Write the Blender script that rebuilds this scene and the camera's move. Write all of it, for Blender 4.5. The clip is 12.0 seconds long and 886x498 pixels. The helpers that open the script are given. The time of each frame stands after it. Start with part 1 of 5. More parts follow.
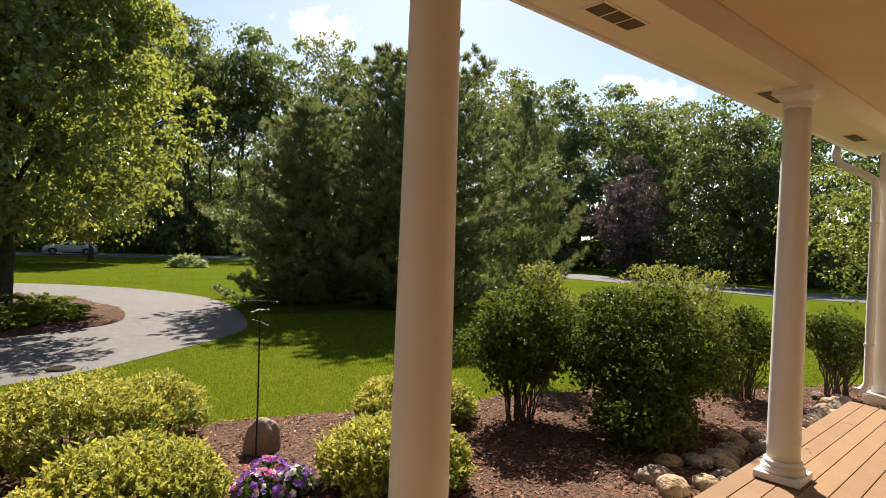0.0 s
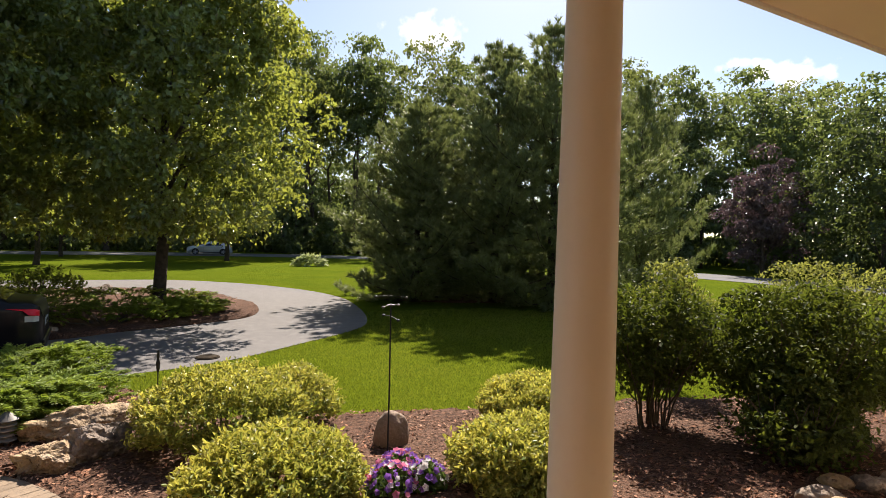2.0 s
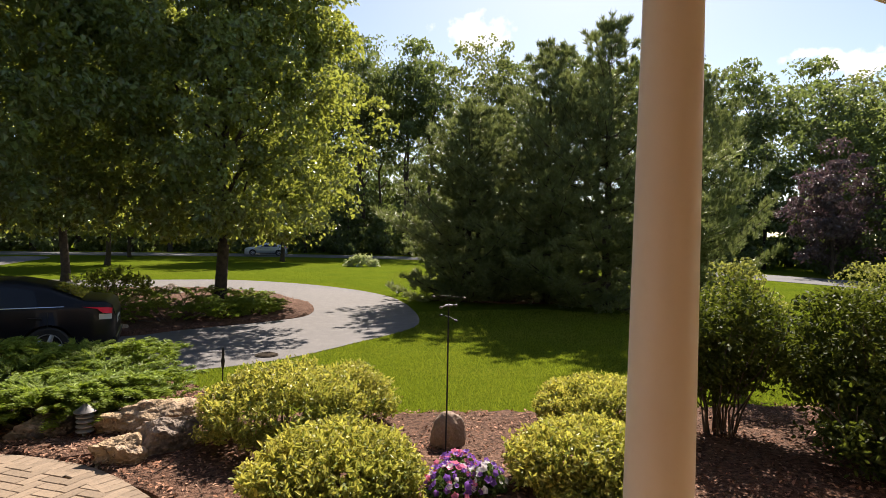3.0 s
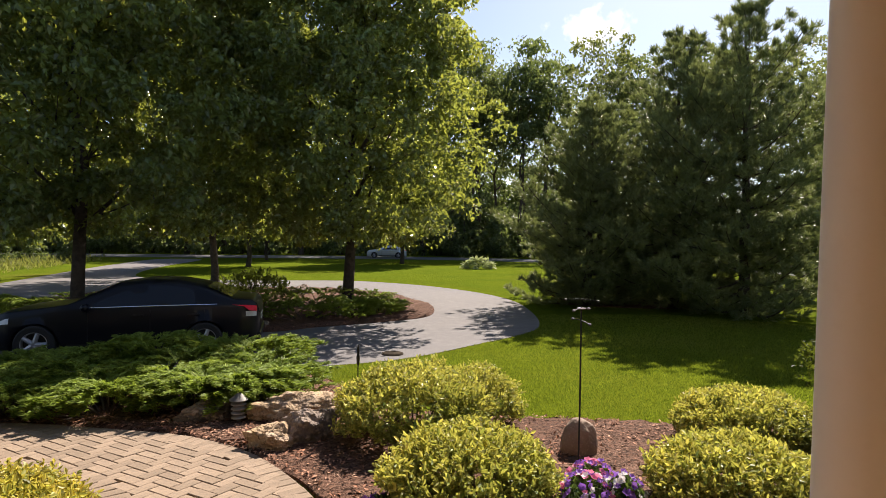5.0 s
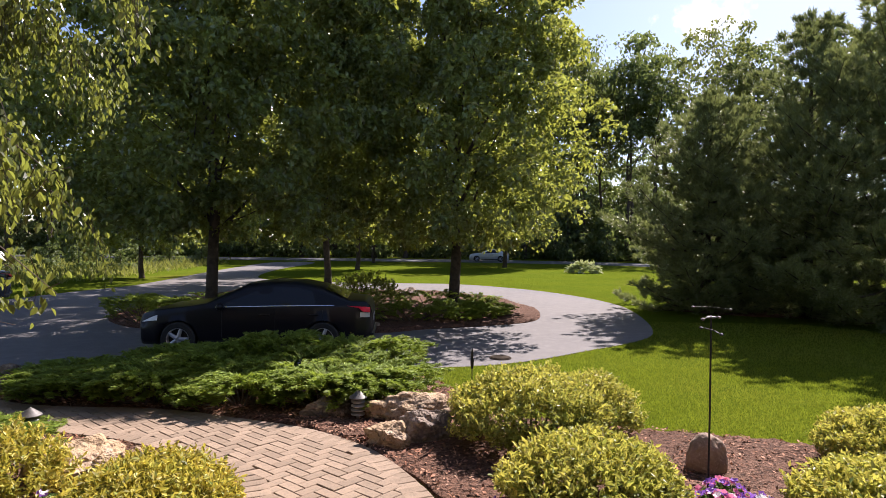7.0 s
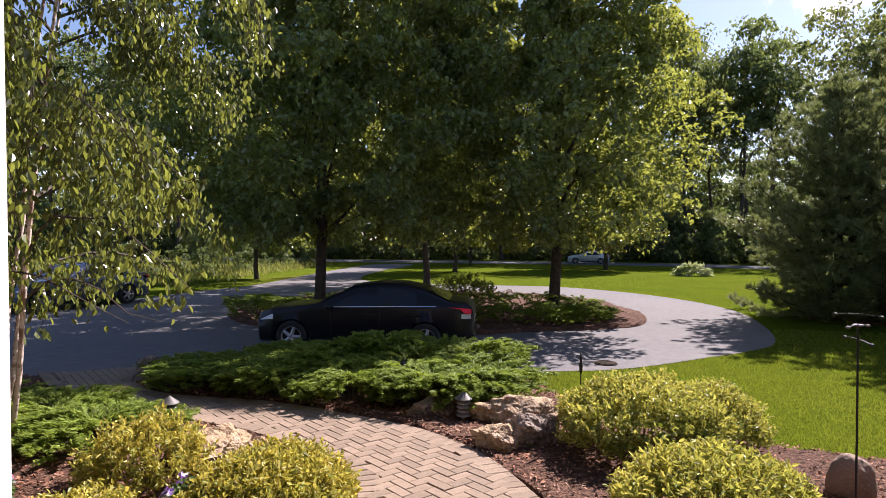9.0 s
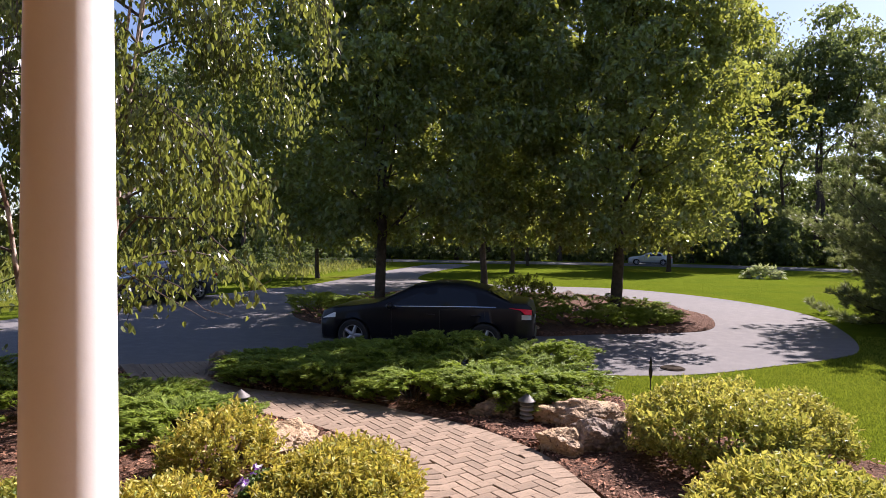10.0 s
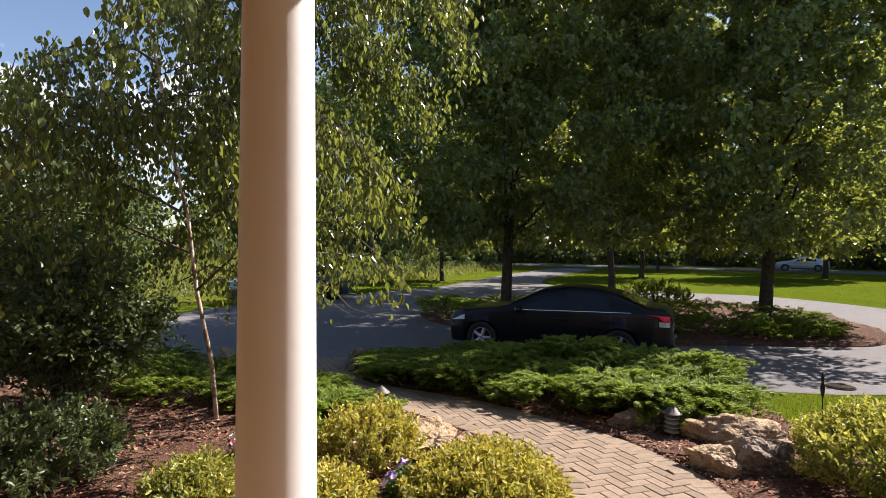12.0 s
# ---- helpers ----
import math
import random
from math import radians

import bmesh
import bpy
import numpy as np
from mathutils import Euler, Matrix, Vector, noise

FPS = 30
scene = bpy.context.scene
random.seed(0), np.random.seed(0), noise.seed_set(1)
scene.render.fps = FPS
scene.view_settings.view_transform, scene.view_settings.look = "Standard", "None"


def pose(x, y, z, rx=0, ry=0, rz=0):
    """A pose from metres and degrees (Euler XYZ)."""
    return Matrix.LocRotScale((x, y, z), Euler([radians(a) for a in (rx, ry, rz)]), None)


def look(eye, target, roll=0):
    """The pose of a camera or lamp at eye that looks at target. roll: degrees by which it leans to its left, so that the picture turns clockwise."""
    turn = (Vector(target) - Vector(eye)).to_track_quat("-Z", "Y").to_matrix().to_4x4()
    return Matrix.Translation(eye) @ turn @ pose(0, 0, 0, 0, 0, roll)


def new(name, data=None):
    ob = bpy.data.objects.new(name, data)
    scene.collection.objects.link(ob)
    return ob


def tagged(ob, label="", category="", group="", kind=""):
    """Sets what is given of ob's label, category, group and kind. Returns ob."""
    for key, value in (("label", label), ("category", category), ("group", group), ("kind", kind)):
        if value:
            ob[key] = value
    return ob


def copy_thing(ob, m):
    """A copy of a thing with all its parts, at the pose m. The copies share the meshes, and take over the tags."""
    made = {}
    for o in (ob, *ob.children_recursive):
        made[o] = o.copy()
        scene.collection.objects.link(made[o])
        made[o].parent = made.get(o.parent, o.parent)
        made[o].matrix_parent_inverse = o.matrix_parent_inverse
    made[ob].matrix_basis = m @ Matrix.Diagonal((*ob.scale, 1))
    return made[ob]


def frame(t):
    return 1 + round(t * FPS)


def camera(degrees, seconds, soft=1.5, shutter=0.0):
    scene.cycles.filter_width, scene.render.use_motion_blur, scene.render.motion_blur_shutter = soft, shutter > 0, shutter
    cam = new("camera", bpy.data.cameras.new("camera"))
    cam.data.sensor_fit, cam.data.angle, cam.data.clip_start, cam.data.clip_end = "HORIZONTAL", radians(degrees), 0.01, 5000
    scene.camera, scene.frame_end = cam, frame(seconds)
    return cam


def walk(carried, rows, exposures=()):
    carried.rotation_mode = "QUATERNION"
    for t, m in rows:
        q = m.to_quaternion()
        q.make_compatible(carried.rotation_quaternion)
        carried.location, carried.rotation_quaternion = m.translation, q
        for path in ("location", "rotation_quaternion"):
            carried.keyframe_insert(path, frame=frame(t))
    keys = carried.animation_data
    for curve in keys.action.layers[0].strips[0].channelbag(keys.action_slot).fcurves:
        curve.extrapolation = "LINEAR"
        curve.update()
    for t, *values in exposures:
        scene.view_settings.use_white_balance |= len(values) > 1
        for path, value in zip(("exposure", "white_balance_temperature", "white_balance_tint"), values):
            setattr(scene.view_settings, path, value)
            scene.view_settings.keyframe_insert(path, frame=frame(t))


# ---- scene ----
# The camera and its walk: it stands on a porch and pans along it
cam = camera(75.98, 12.0, soft=0.85)
ROWS = [
    (0, -1.251, -1.467, 2.1703, -42.053, -0.649, -1.991),
    (0.5, -1.278, -1.4272, 2.1636, -39.444, -0.783, -1.929),
    (1, -1.2934, -1.3915, 2.1505, -36.608, -0.877, -1.744),
    (1.5, -1.3013, -1.3277, 2.1436, -33.512, -0.986, -1.652),
    (2, -1.3224, -1.3018, 2.1357, -31.194, -1.071, -1.513),
    (2.5, -1.3348, -1.2625, 2.1318, -28.922, -1.049, -1.44),
    (3, -1.3625, -1.241, 2.1281, -26.21, -1.126, -1.312),
    (5, -1.4671, -1.1813, 2.1204, -14.678, -1.102, -0.899),
    (5.5, -1.4885, -1.1893, 2.1278, -11.942, -1.061, -0.843),
    (6, -1.5248, -1.1877, 2.1244, -9.237, -0.996, -0.853),
    (6.5, -1.5587, -1.1872, 2.1298, -6.838, -0.944, -0.791),
    (8.5, -1.6616, -1.1402, 2.1237, 2.686, -0.835, -0.37),
    (9, -1.6852, -1.157, 2.1246, 5.14, -0.755, -0.323),
    (9.5, -1.7277, -1.1504, 2.1247, 7.839, -0.774, -0.403),
    (10, -1.7695, -1.1468, 2.1195, 10.743, -0.754, -0.469),
    (10.5, -1.8001, -1.1535, 2.1178, 13.121, -0.672, -0.486),
    (11, -1.8601, -1.1566, 2.1143, 15.97, -0.656, -0.452),
    (11.5, -1.9104, -1.1733, 2.1067, 19.895, -0.538, -0.469),
    (12, -1.9248, -1.1748, 2.103, 22.864, -0.465, -0.416),
]
walk(cam, [(t, pose(x, y, z, 90 + pitch, roll, yaw)) for t, x, y, z, yaw, pitch, roll in ROWS],
     [(0.0, 1.29, 6650, 12), (3.0, 1.31, 6650, 14), (5.5, 1.34, 6550, 17), (6.5, 1.44, 6300, 21), (8.5, 1.40, 6050, 26), (10.5, 1.40, 6050, 26), (11.3, 1.37, 6150, 21), (12.0, 1.31, 6250, 17)])

# World, sun and exposure
SUN_AZ, SUN_EL = radians(50.0), radians(43.5)
SUN_WAY = Vector((math.cos(SUN_AZ) * math.cos(SUN_EL), math.sin(SUN_AZ) * math.cos(SUN_EL), math.sin(SUN_EL)))


def build_world():
    w = bpy.data.worlds.new("sky")
    scene.world = w
    w.use_nodes = True
    nt = w.node_tree
    n, l = nt.nodes, nt.links
    n.clear()
    out = n.new("ShaderNodeOutputWorld")
    bg = n.new("ShaderNodeBackground")
    sky = n.new("ShaderNodeTexSky")
    sky.sky_type = "NISHITA"
    sky.sun_disc = False
    sky.sun_elevation = SUN_EL
    sky.sun_rotation = radians(90) - SUN_AZ
    sky.altitude = 200
    sky.air_density, sky.dust_density, sky.ozone_density = 0.95, 0.6, 0.1
    bg.inputs["Strength"].default_value = 0.064
    # small fair-weather clouds: soft puffs in a few directions of the sky
    tc = n.new("ShaderNodeTexCoord")
    ns = n.new("ShaderNodeTexNoise")
    ns.inputs["Scale"].default_value = 26.0
    ns.inputs["Detail"].default_value = 6.0
    l.new(tc.outputs["Generated"], ns.inputs["Vector"])
    total = None
    for az, el, wid, hei in CLOUDS:
        d = Vector((math.cos(radians(az)) * math.cos(radians(el)), math.sin(radians(az)) * math.cos(radians(el)), math.sin(radians(el))))
        mp = n.new("ShaderNodeMapping")
        mp.vector_type = "TEXTURE"
        mp.inputs["Location"].default_value = d
        mp.inputs["Rotation"].default_value = (0, -radians(el), radians(az))
        mp.inputs["Scale"].default_value = (1.0, radians(wid), radians(hei))
        l.new(tc.outputs["Generated"], mp.inputs["Vector"])
        ln = n.new("ShaderNodeVectorMath")
        ln.operation = "LENGTH"
        l.new(mp.outputs["Vector"], ln.inputs[0])
        if total is None:
            total = ln.outputs["Value"]
        else:
            mn = n.new("ShaderNodeMath")
            mn.operation = "MINIMUM"
            l.new(total, mn.inputs[0])
            l.new(ln.outputs["Value"], mn.inputs[1])
            total = mn.outputs[0]
    ad = n.new("ShaderNodeMath")
    ad.operation = "MULTIPLY_ADD"
    ad.inputs[1].default_value = 3.2
    l.new(ns.outputs["Fac"], ad.inputs[0])
    l.new(total, ad.inputs[2])
    mr = n.new("ShaderNodeMapRange")
    mr.interpolation_type = "SMOOTHSTEP"
    mr.inputs["From Min"].default_value = 2.75
    mr.inputs["From Max"].default_value = 2.1
    l.new(ad.outputs[0], mr.inputs["Value"])
    mx = n.new("ShaderNodeMix")
    mx.data_type = "RGBA"
    l.new(mr.outputs["Result"], mx.inputs["Factor"])
    l.new(sky.outputs["Color"], mx.inputs["A"])
    mx.inputs["B"].default_value = (8.6, 8.6, 8.7, 1)
    l.new(mx.outputs["Result"], bg.inputs["Color"])
    l.new(bg.outputs["Background"], out.inputs["Surface"])


CLOUDS = [(61.0, 19.9, 3.2, 1.6), (28.2, 14.7, 3.6, 1.0), (32.1, 15.9, 1.6, 0.6), (134.8, 10.4, 7, 5.5), (149.8, 11.1, 4, 3), (119.7, 13.5, 3, 3.0), (120.1, 13.5, 4, 3)]
build_world()
sun = new("sun", bpy.data.lights.new("sun", "SUN"))
sun.data.energy = 5.0
sun.data.angle = radians(0.53)
sun.data.color = (1.0, 0.92, 0.81)
sun.matrix_world = look((0, 0, 30), Vector((0, 0, 30)) - SUN_WAY)


# Materials
def shade(name, base, rough=0.7, metal=0.0, vary=(), bump=(), spec=0.5, island=0.0, obrand=0.0, trans=0.0, coat=0.0, tcol=None):
    """vary: (scale, second colour, low, high) rows of noise that mix in a second colour; bump: (scale, metres) rows."""
    m = bpy.data.materials.new(name)
    m.use_nodes = True
    nt = m.node_tree
    n, l = nt.nodes, nt.links
    b = n["Principled BSDF"]
    b.inputs["Roughness"].default_value = rough
    b.inputs["Metallic"].default_value = metal
    b.inputs["Specular IOR Level"].default_value = spec
    b.inputs["Coat Weight"].default_value = coat
    tc = n.new("ShaderNodeTexCoord")
    rgb = n.new("ShaderNodeRGB")
    rgb.outputs[0].default_value = (*base, 1)
    col = rgb.outputs[0]
    for scale, second, lo, hi in vary:
        t = n.new("ShaderNodeTexNoise")
        t.inputs["Scale"].default_value = scale
        t.inputs["Detail"].default_value = 5
        l.new(tc.outputs["Object"], t.inputs["Vector"])
        mr = n.new("ShaderNodeMapRange")
        mr.inputs["From Min"].default_value, mr.inputs["From Max"].default_value = lo, hi
        l.new(t.outputs["Fac"], mr.inputs["Value"])
        mx = n.new("ShaderNodeMix")
        mx.data_type = "RGBA"
        l.new(mr.outputs["Result"], mx.inputs["Factor"])
        l.new(col, mx.inputs["A"])
        mx.inputs["B"].default_value = (*second, 1)
        col = mx.outputs["Result"]
    if island or obrand:
        if island:
            g = n.new("ShaderNodeNewGeometry")
            src, amount = g.outputs["Random Per Island"], island
        else:
            g = n.new("ShaderNodeObjectInfo")
            src, amount = g.outputs["Random"], obrand
        mr = n.new("ShaderNodeMapRange")
        mr.inputs["To Min"].default_value, mr.inputs["To Max"].default_value = 1 - amount, 1 + amount
        l.new(src, mr.inputs["Value"])
        hs = n.new("ShaderNodeHueSaturation")
        l.new(mr.outputs["Result"], hs.inputs["Value"])
        l.new(col, hs.inputs["Color"])
        col = hs.outputs["Color"]
    l.new(col, b.inputs["Base Color"])
    nrm = None
    for scale, height in bump:
        t = n.new("ShaderNodeTexNoise")
        t.inputs["Scale"].default_value = scale
        t.inputs["Detail"].default_value = 6
        l.new(tc.outputs["Object"], t.inputs["Vector"])
        bp = n.new("ShaderNodeBump")
        bp.inputs["Distance"].default_value = height
        l.new(t.outputs["Fac"], bp.inputs["Height"])
        if nrm:
            l.new(nrm, bp.inputs["Normal"])
        nrm = bp.outputs["Normal"]
    if nrm:
        l.new(nrm, b.inputs["Normal"])
    if trans:
        tr = n.new("ShaderNodeBsdfTranslucent")
        if tcol:
            hs2 = n.new("ShaderNodeMix")
            hs2.data_type = "RGBA"
            hs2.inputs["Factor"].default_value = 0.6
            l.new(col, hs2.inputs["A"])
            hs2.inputs["B"].default_value = (*tcol, 1)
            l.new(hs2.outputs["Result"], tr.inputs["Color"])
        else:
            l.new(col, tr.inputs["Color"])
        ms = n.new("ShaderNodeMixShader")
        ms.inputs["Fac"].default_value = trans
        l.new(b.outputs["BSDF"], ms.inputs[1])
        l.new(tr.outputs["BSDF"], ms.inputs[2])
        l.new(ms.outputs["Shader"], n["Material Output"].inputs["Surface"])
    return m


def glass(name, tint, rough=0.02):
    m = shade(name, tint, rough=rough)
    b = m.node_tree.nodes["Principled BSDF"]
    b.inputs["Transmission Weight"].default_value = 1.0
    b.inputs["IOR"].default_value = 1.45
    return m


def leafy(name, base, second, tcol, trans=0.45, rough=0.5, island=0.35, spec=0.35):
    """A leaf: each leaf takes its own mix of two colours, its own brightness, and lets light through."""
    m = shade(name, base, rough=rough, vary=[(0.5, second, 0.35, 0.7)], island=island, trans=trans, tcol=tcol, spec=spec)
    nt = m.node_tree
    n, l = nt.nodes, nt.links
    hue = next(k for k in n if k.type == "HUE_SAT")
    old = hue.inputs["Color"].links[0].from_socket
    g = n.new("ShaderNodeNewGeometry")
    mul = n.new("ShaderNodeMath")
    mul.operation = "MULTIPLY"
    mul.inputs[1].default_value = 17.31
    fr = n.new("ShaderNodeMath")
    fr.operation = "FRACT"
    mx = n.new("ShaderNodeMix")
    mx.data_type = "RGBA"
    l.new(g.outputs["Random Per Island"], mul.inputs[0])
    l.new(mul.outputs[0], fr.inputs[0])
    l.new(fr.outputs[0], mx.inputs["Factor"])
    l.new(old, mx.inputs["A"])
    mx.inputs["B"].default_value = (*second, 1)
    l.new(mx.outputs["Result"], hue.inputs["Color"])
    return m


M = {}
M["lawn"] = shade("lawn_grass", (0.112, 0.143, 0.012), 0.95, vary=[(0.35, (0.088, 0.124, 0.012), 0.4, 0.65), (0.12, (0.16, 0.148, 0.028), 0.56, 0.72), (2.2, (0.124, 0.152, 0.016), 0.45, 0.75), (60.0, (0.05, 0.08, 0.004), 0.45, 0.7)], bump=[(90.0, 0.03), (15.0, 0.03)], spec=0.0)
M["blade"] = shade("grass_blade", (0.152, 0.19, 0.018), 0.7, island=0.2, trans=0.4, tcol=(0.28, 0.35, 0.022), spec=0.15, vary=[(0.5, (0.19, 0.20, 0.03), 0.45, 0.7)])
M["asphalt"] = shade("worn_asphalt", (0.168, 0.157, 0.15), 0.9, vary=[(0.4, (0.14, 0.132, 0.128), 0.35, 0.7), (4.0, (0.19, 0.178, 0.169), 0.45, 0.7), (160.0, (0.118, 0.113, 0.11), 0.5, 0.72)], bump=[(220.0, 0.006)], spec=0.25)
M["street"] = shade("street_asphalt", (0.13, 0.13, 0.13), 0.9, vary=[(0.3, (0.10, 0.10, 0.10), 0.4, 0.7), (90.0, (0.07, 0.07, 0.07), 0.5, 0.7)], spec=0.25)
M["mulch"] = shade("bark_mulch", (0.13, 0.066, 0.042), 0.95, vary=[(1.2, (0.19, 0.105, 0.07), 0.4, 0.7), (25.0, (0.05, 0.026, 0.016), 0.45, 0.65), (70.0, (0.26, 0.17, 0.12), 0.58, 0.7)], bump=[(28.0, 0.05), (80.0, 0.02)], spec=0.15)
M["chip"] = shade("bark_chip", (0.225, 0.11, 0.066), 0.9, island=0.75, spec=0.15, vary=[(3.0, (0.31, 0.19, 0.13), 0.45, 0.7)])
M["paver"] = shade("clay_paver", (0.25, 0.185, 0.128), 0.85, vary=[(3.0, (0.21, 0.155, 0.106), 0.4, 0.7), (60.0, (0.165, 0.13, 0.095), 0.5, 0.75)], obrand=0.16, bump=[(120.0, 0.004)], spec=0.25)
M["sand"] = shade("joint_sand", (0.17, 0.12, 0.085), 0.95, vary=[(40.0, (0.10, 0.07, 0.05), 0.4, 0.7)])
M["paint"] = shade("white_column_paint", (0.77, 0.75, 0.72), 0.45, vary=[(2.0, (0.74, 0.71, 0.68), 0.4, 0.7), (30.0, (0.74, 0.71, 0.67), 0.55, 0.8)], bump=[(60.0, 0.0003)])
M["soffit"] = shade("white_soffit_paint", (0.78, 0.67, 0.51), 0.6, vary=[(1.5, (0.74, 0.63, 0.47), 0.4, 0.7)], bump=[(40.0, 0.001)])
# Bounce off the orange deck is put into this colour, darker than the soffit's.
M["ceiling"] = shade("bounce_toned_ceiling_paint", (0.66, 0.50, 0.33), 0.6, vary=[(1.5, (0.62, 0.47, 0.31), 0.4, 0.7)], bump=[(40.0, 0.001)])
M["siding"] = shade("cream_siding", (0.70, 0.64, 0.54), 0.6, vary=[(1.5, (0.64, 0.58, 0.48), 0.4, 0.7)])
M["deck"] = shade("composite_deck", (0.255, 0.15, 0.073), 0.75, vary=[(4.0, (0.22, 0.128, 0.062), 0.4, 0.7), (50.0, (0.20, 0.118, 0.062), 0.5, 0.75)], obrand=0.10, bump=[(90.0, 0.002)], spec=0.25)
M["vent"] = shade("vent_screen", (0.10, 0.075, 0.05), 0.7)
M["roof"] = shade("roof_shingle", (0.10, 0.09, 0.085), 0.9, vary=[(12.0, (0.07, 0.065, 0.06), 0.4, 0.7)])
M["bark"] = shade("grey_bark", (0.085, 0.065, 0.05), 0.95, vary=[(8.0, (0.05, 0.04, 0.03), 0.4, 0.65)], bump=[(30.0, 0.03), (8.0, 0.04)], spec=0.2)
M["birchbark"] = shade("birch_bark", (0.56, 0.45, 0.37), 0.8, vary=[(6.0, (0.20, 0.12, 0.08), 0.5, 0.62), (30.0, (0.16, 0.11, 0.08), 0.58, 0.68)], bump=[(25.0, 0.01)])
M["maple"] = leafy("maple_leaf", (0.058, 0.098, 0.046), (0.10, 0.145, 0.056), (0.70, 0.73, 0.08), 0.34, rough=0.24, island=0.68, spec=0.5)
M["birchleaf"] = leafy("birch_leaf", (0.075, 0.105, 0.024), (0.115, 0.135, 0.032), (0.37, 0.41, 0.055), 0.42, rough=0.3, island=0.6, spec=0.6)
M["woodleaf"] = leafy("woodland_leaf", (0.062, 0.094, 0.042), (0.095, 0.12, 0.05), (0.29, 0.36, 0.07), 0.42, rough=0.5, island=0.5)
M["woodleaf2"] = leafy("olive_woodland_leaf", (0.068, 0.092, 0.044), (0.108, 0.125, 0.052), (0.32, 0.36, 0.07), 0.42, rough=0.5, island=0.5)
M["darkleaf"] = leafy("dark_lawn_tree_leaf", (0.04, 0.06, 0.022), (0.075, 0.09, 0.035), (0.18, 0.23, 0.04), 0.3, rough=0.46, island=0.55)
M["purple"] = leafy("purple_leaf", (0.06, 0.042, 0.042), (0.12, 0.095, 0.095), (0.14, 0.07, 0.08), 0.28, rough=0.42)
M["pine"] = leafy("pine_needle", (0.066, 0.098, 0.052), (0.185, 0.22, 0.085), (0.32, 0.36, 0.09), 0.31, rough=0.45)
M["juniper"] = leafy("juniper_spray", (0.11, 0.18, 0.03), (0.22, 0.28, 0.04), (0.36, 0.46, 0.04), 0.40, rough=0.6, spec=0.2, island=0.55)
M["gold"] = leafy("variegated_leaf", (0.76, 0.59, 0.13), (0.145, 0.195, 0.042), (0.70, 0.59, 0.07), 0.37, rough=0.5, island=0.65)
M["cream"] = leafy("cream_edged_leaf", (0.74, 0.63, 0.16), (0.105, 0.175, 0.042), (0.64, 0.59, 0.08), 0.37, rough=0.45, island=0.65)
M["boxleaf"] = leafy("burning_bush_leaf", (0.04, 0.058, 0.014), (0.07, 0.088, 0.02), (0.21, 0.26, 0.02), 0.27, rough=0.6, island=0.6, spec=0.12)
M["lilac"] = leafy("broad_shrub_leaf", (0.085, 0.12, 0.055), (0.13, 0.165, 0.075), (0.30, 0.36, 0.07), 0.34, rough=0.32, island=0.55)
M["weed"] = leafy("meadow_weed", (0.15, 0.18, 0.035), (0.22, 0.22, 0.06), (0.34, 0.36, 0.06), 0.45, rough=0.6, island=0.5)
M["hosta"] = leafy("hosta_leaf", (0.34, 0.40, 0.15), (0.5, 0.52, 0.3), (0.4, 0.45, 0.15), 0.3, rough=0.45)
M["twig"] = shade("twig_bark", (0.10, 0.075, 0.055), 0.9, vary=[(12.0, (0.06, 0.045, 0.035), 0.4, 0.7)])
M["rock"] = shade("buff_fieldstone", (0.40, 0.285, 0.17), 0.9, vary=[(2.5, (0.31, 0.225, 0.145), 0.42, 0.6), (9.0, (0.46, 0.35, 0.25), 0.5, 0.7), (22.0, (0.14, 0.09, 0.06), 0.58, 0.70)], bump=[(9.0, 0.06), (40.0, 0.025)], spec=0.2)
M["rockgrey"] = shade("grey_fieldstone", (0.26, 0.205, 0.16), 0.9, vary=[(3.0, (0.13, 0.105, 0.09), 0.42, 0.6), (14.0, (0.38, 0.30, 0.23), 0.52, 0.7)], bump=[(9.0, 0.06), (40.0, 0.025)], spec=0.2)
M["boulder"] = shade("brown_boulder", (0.25, 0.17, 0.115), 0.85, vary=[(5.0, (0.18, 0.125, 0.085), 0.4, 0.65), (60.0, (0.30, 0.22, 0.16), 0.55, 0.7)], bump=[(40.0, 0.008)])
M["iron"] = shade("black_iron", (0.02, 0.02, 0.02), 0.55, metal=0.6)
M["zinc"] = shade("weathered_metal", (0.13, 0.12, 0.11), 0.6, metal=0.3, vary=[(30.0, (0.07, 0.065, 0.06), 0.4, 0.7)])
M["lampgrey"] = shade("grey_lamp_metal", (0.30, 0.29, 0.28), 0.5, metal=0.5)
M["carblack"] = shade("dark_navy_car_paint", (0.007, 0.007, 0.010), 0.36, metal=0.0, coat=0.12, spec=0.22, vary=[(200.0, (0.010, 0.010, 0.014), 0.5, 0.7)])
M["carsilver"] = shade("silver_car_paint", (0.50, 0.55, 0.62), 0.3, metal=0.5, coat=0.8, vary=[(200.0, (0.5, 0.52, 0.55), 0.5, 0.7)])
M["carblue"] = shade("blue_grey_car_paint", (0.10, 0.125, 0.165), 0.22, metal=0.4, coat=0.8, vary=[(200.0, (0.11, 0.14, 0.20), 0.5, 0.7)])
M["carglass"] = shade("car_window_glass", (0.012, 0.014, 0.018), 0.06, spec=0.4)
M["chrome"] = shade("chrome_trim", (0.80, 0.80, 0.82), 0.15, metal=1.0)
M["tyre"] = shade("tyre_rubber", (0.018, 0.018, 0.018), 0.85)
M["rim"] = shade("alloy_rim", (0.42, 0.42, 0.44), 0.4, metal=0.5)
M["redlamp"] = shade("red_tail_lamp", (0.80, 0.012, 0.03), 0.3, spec=0.3)
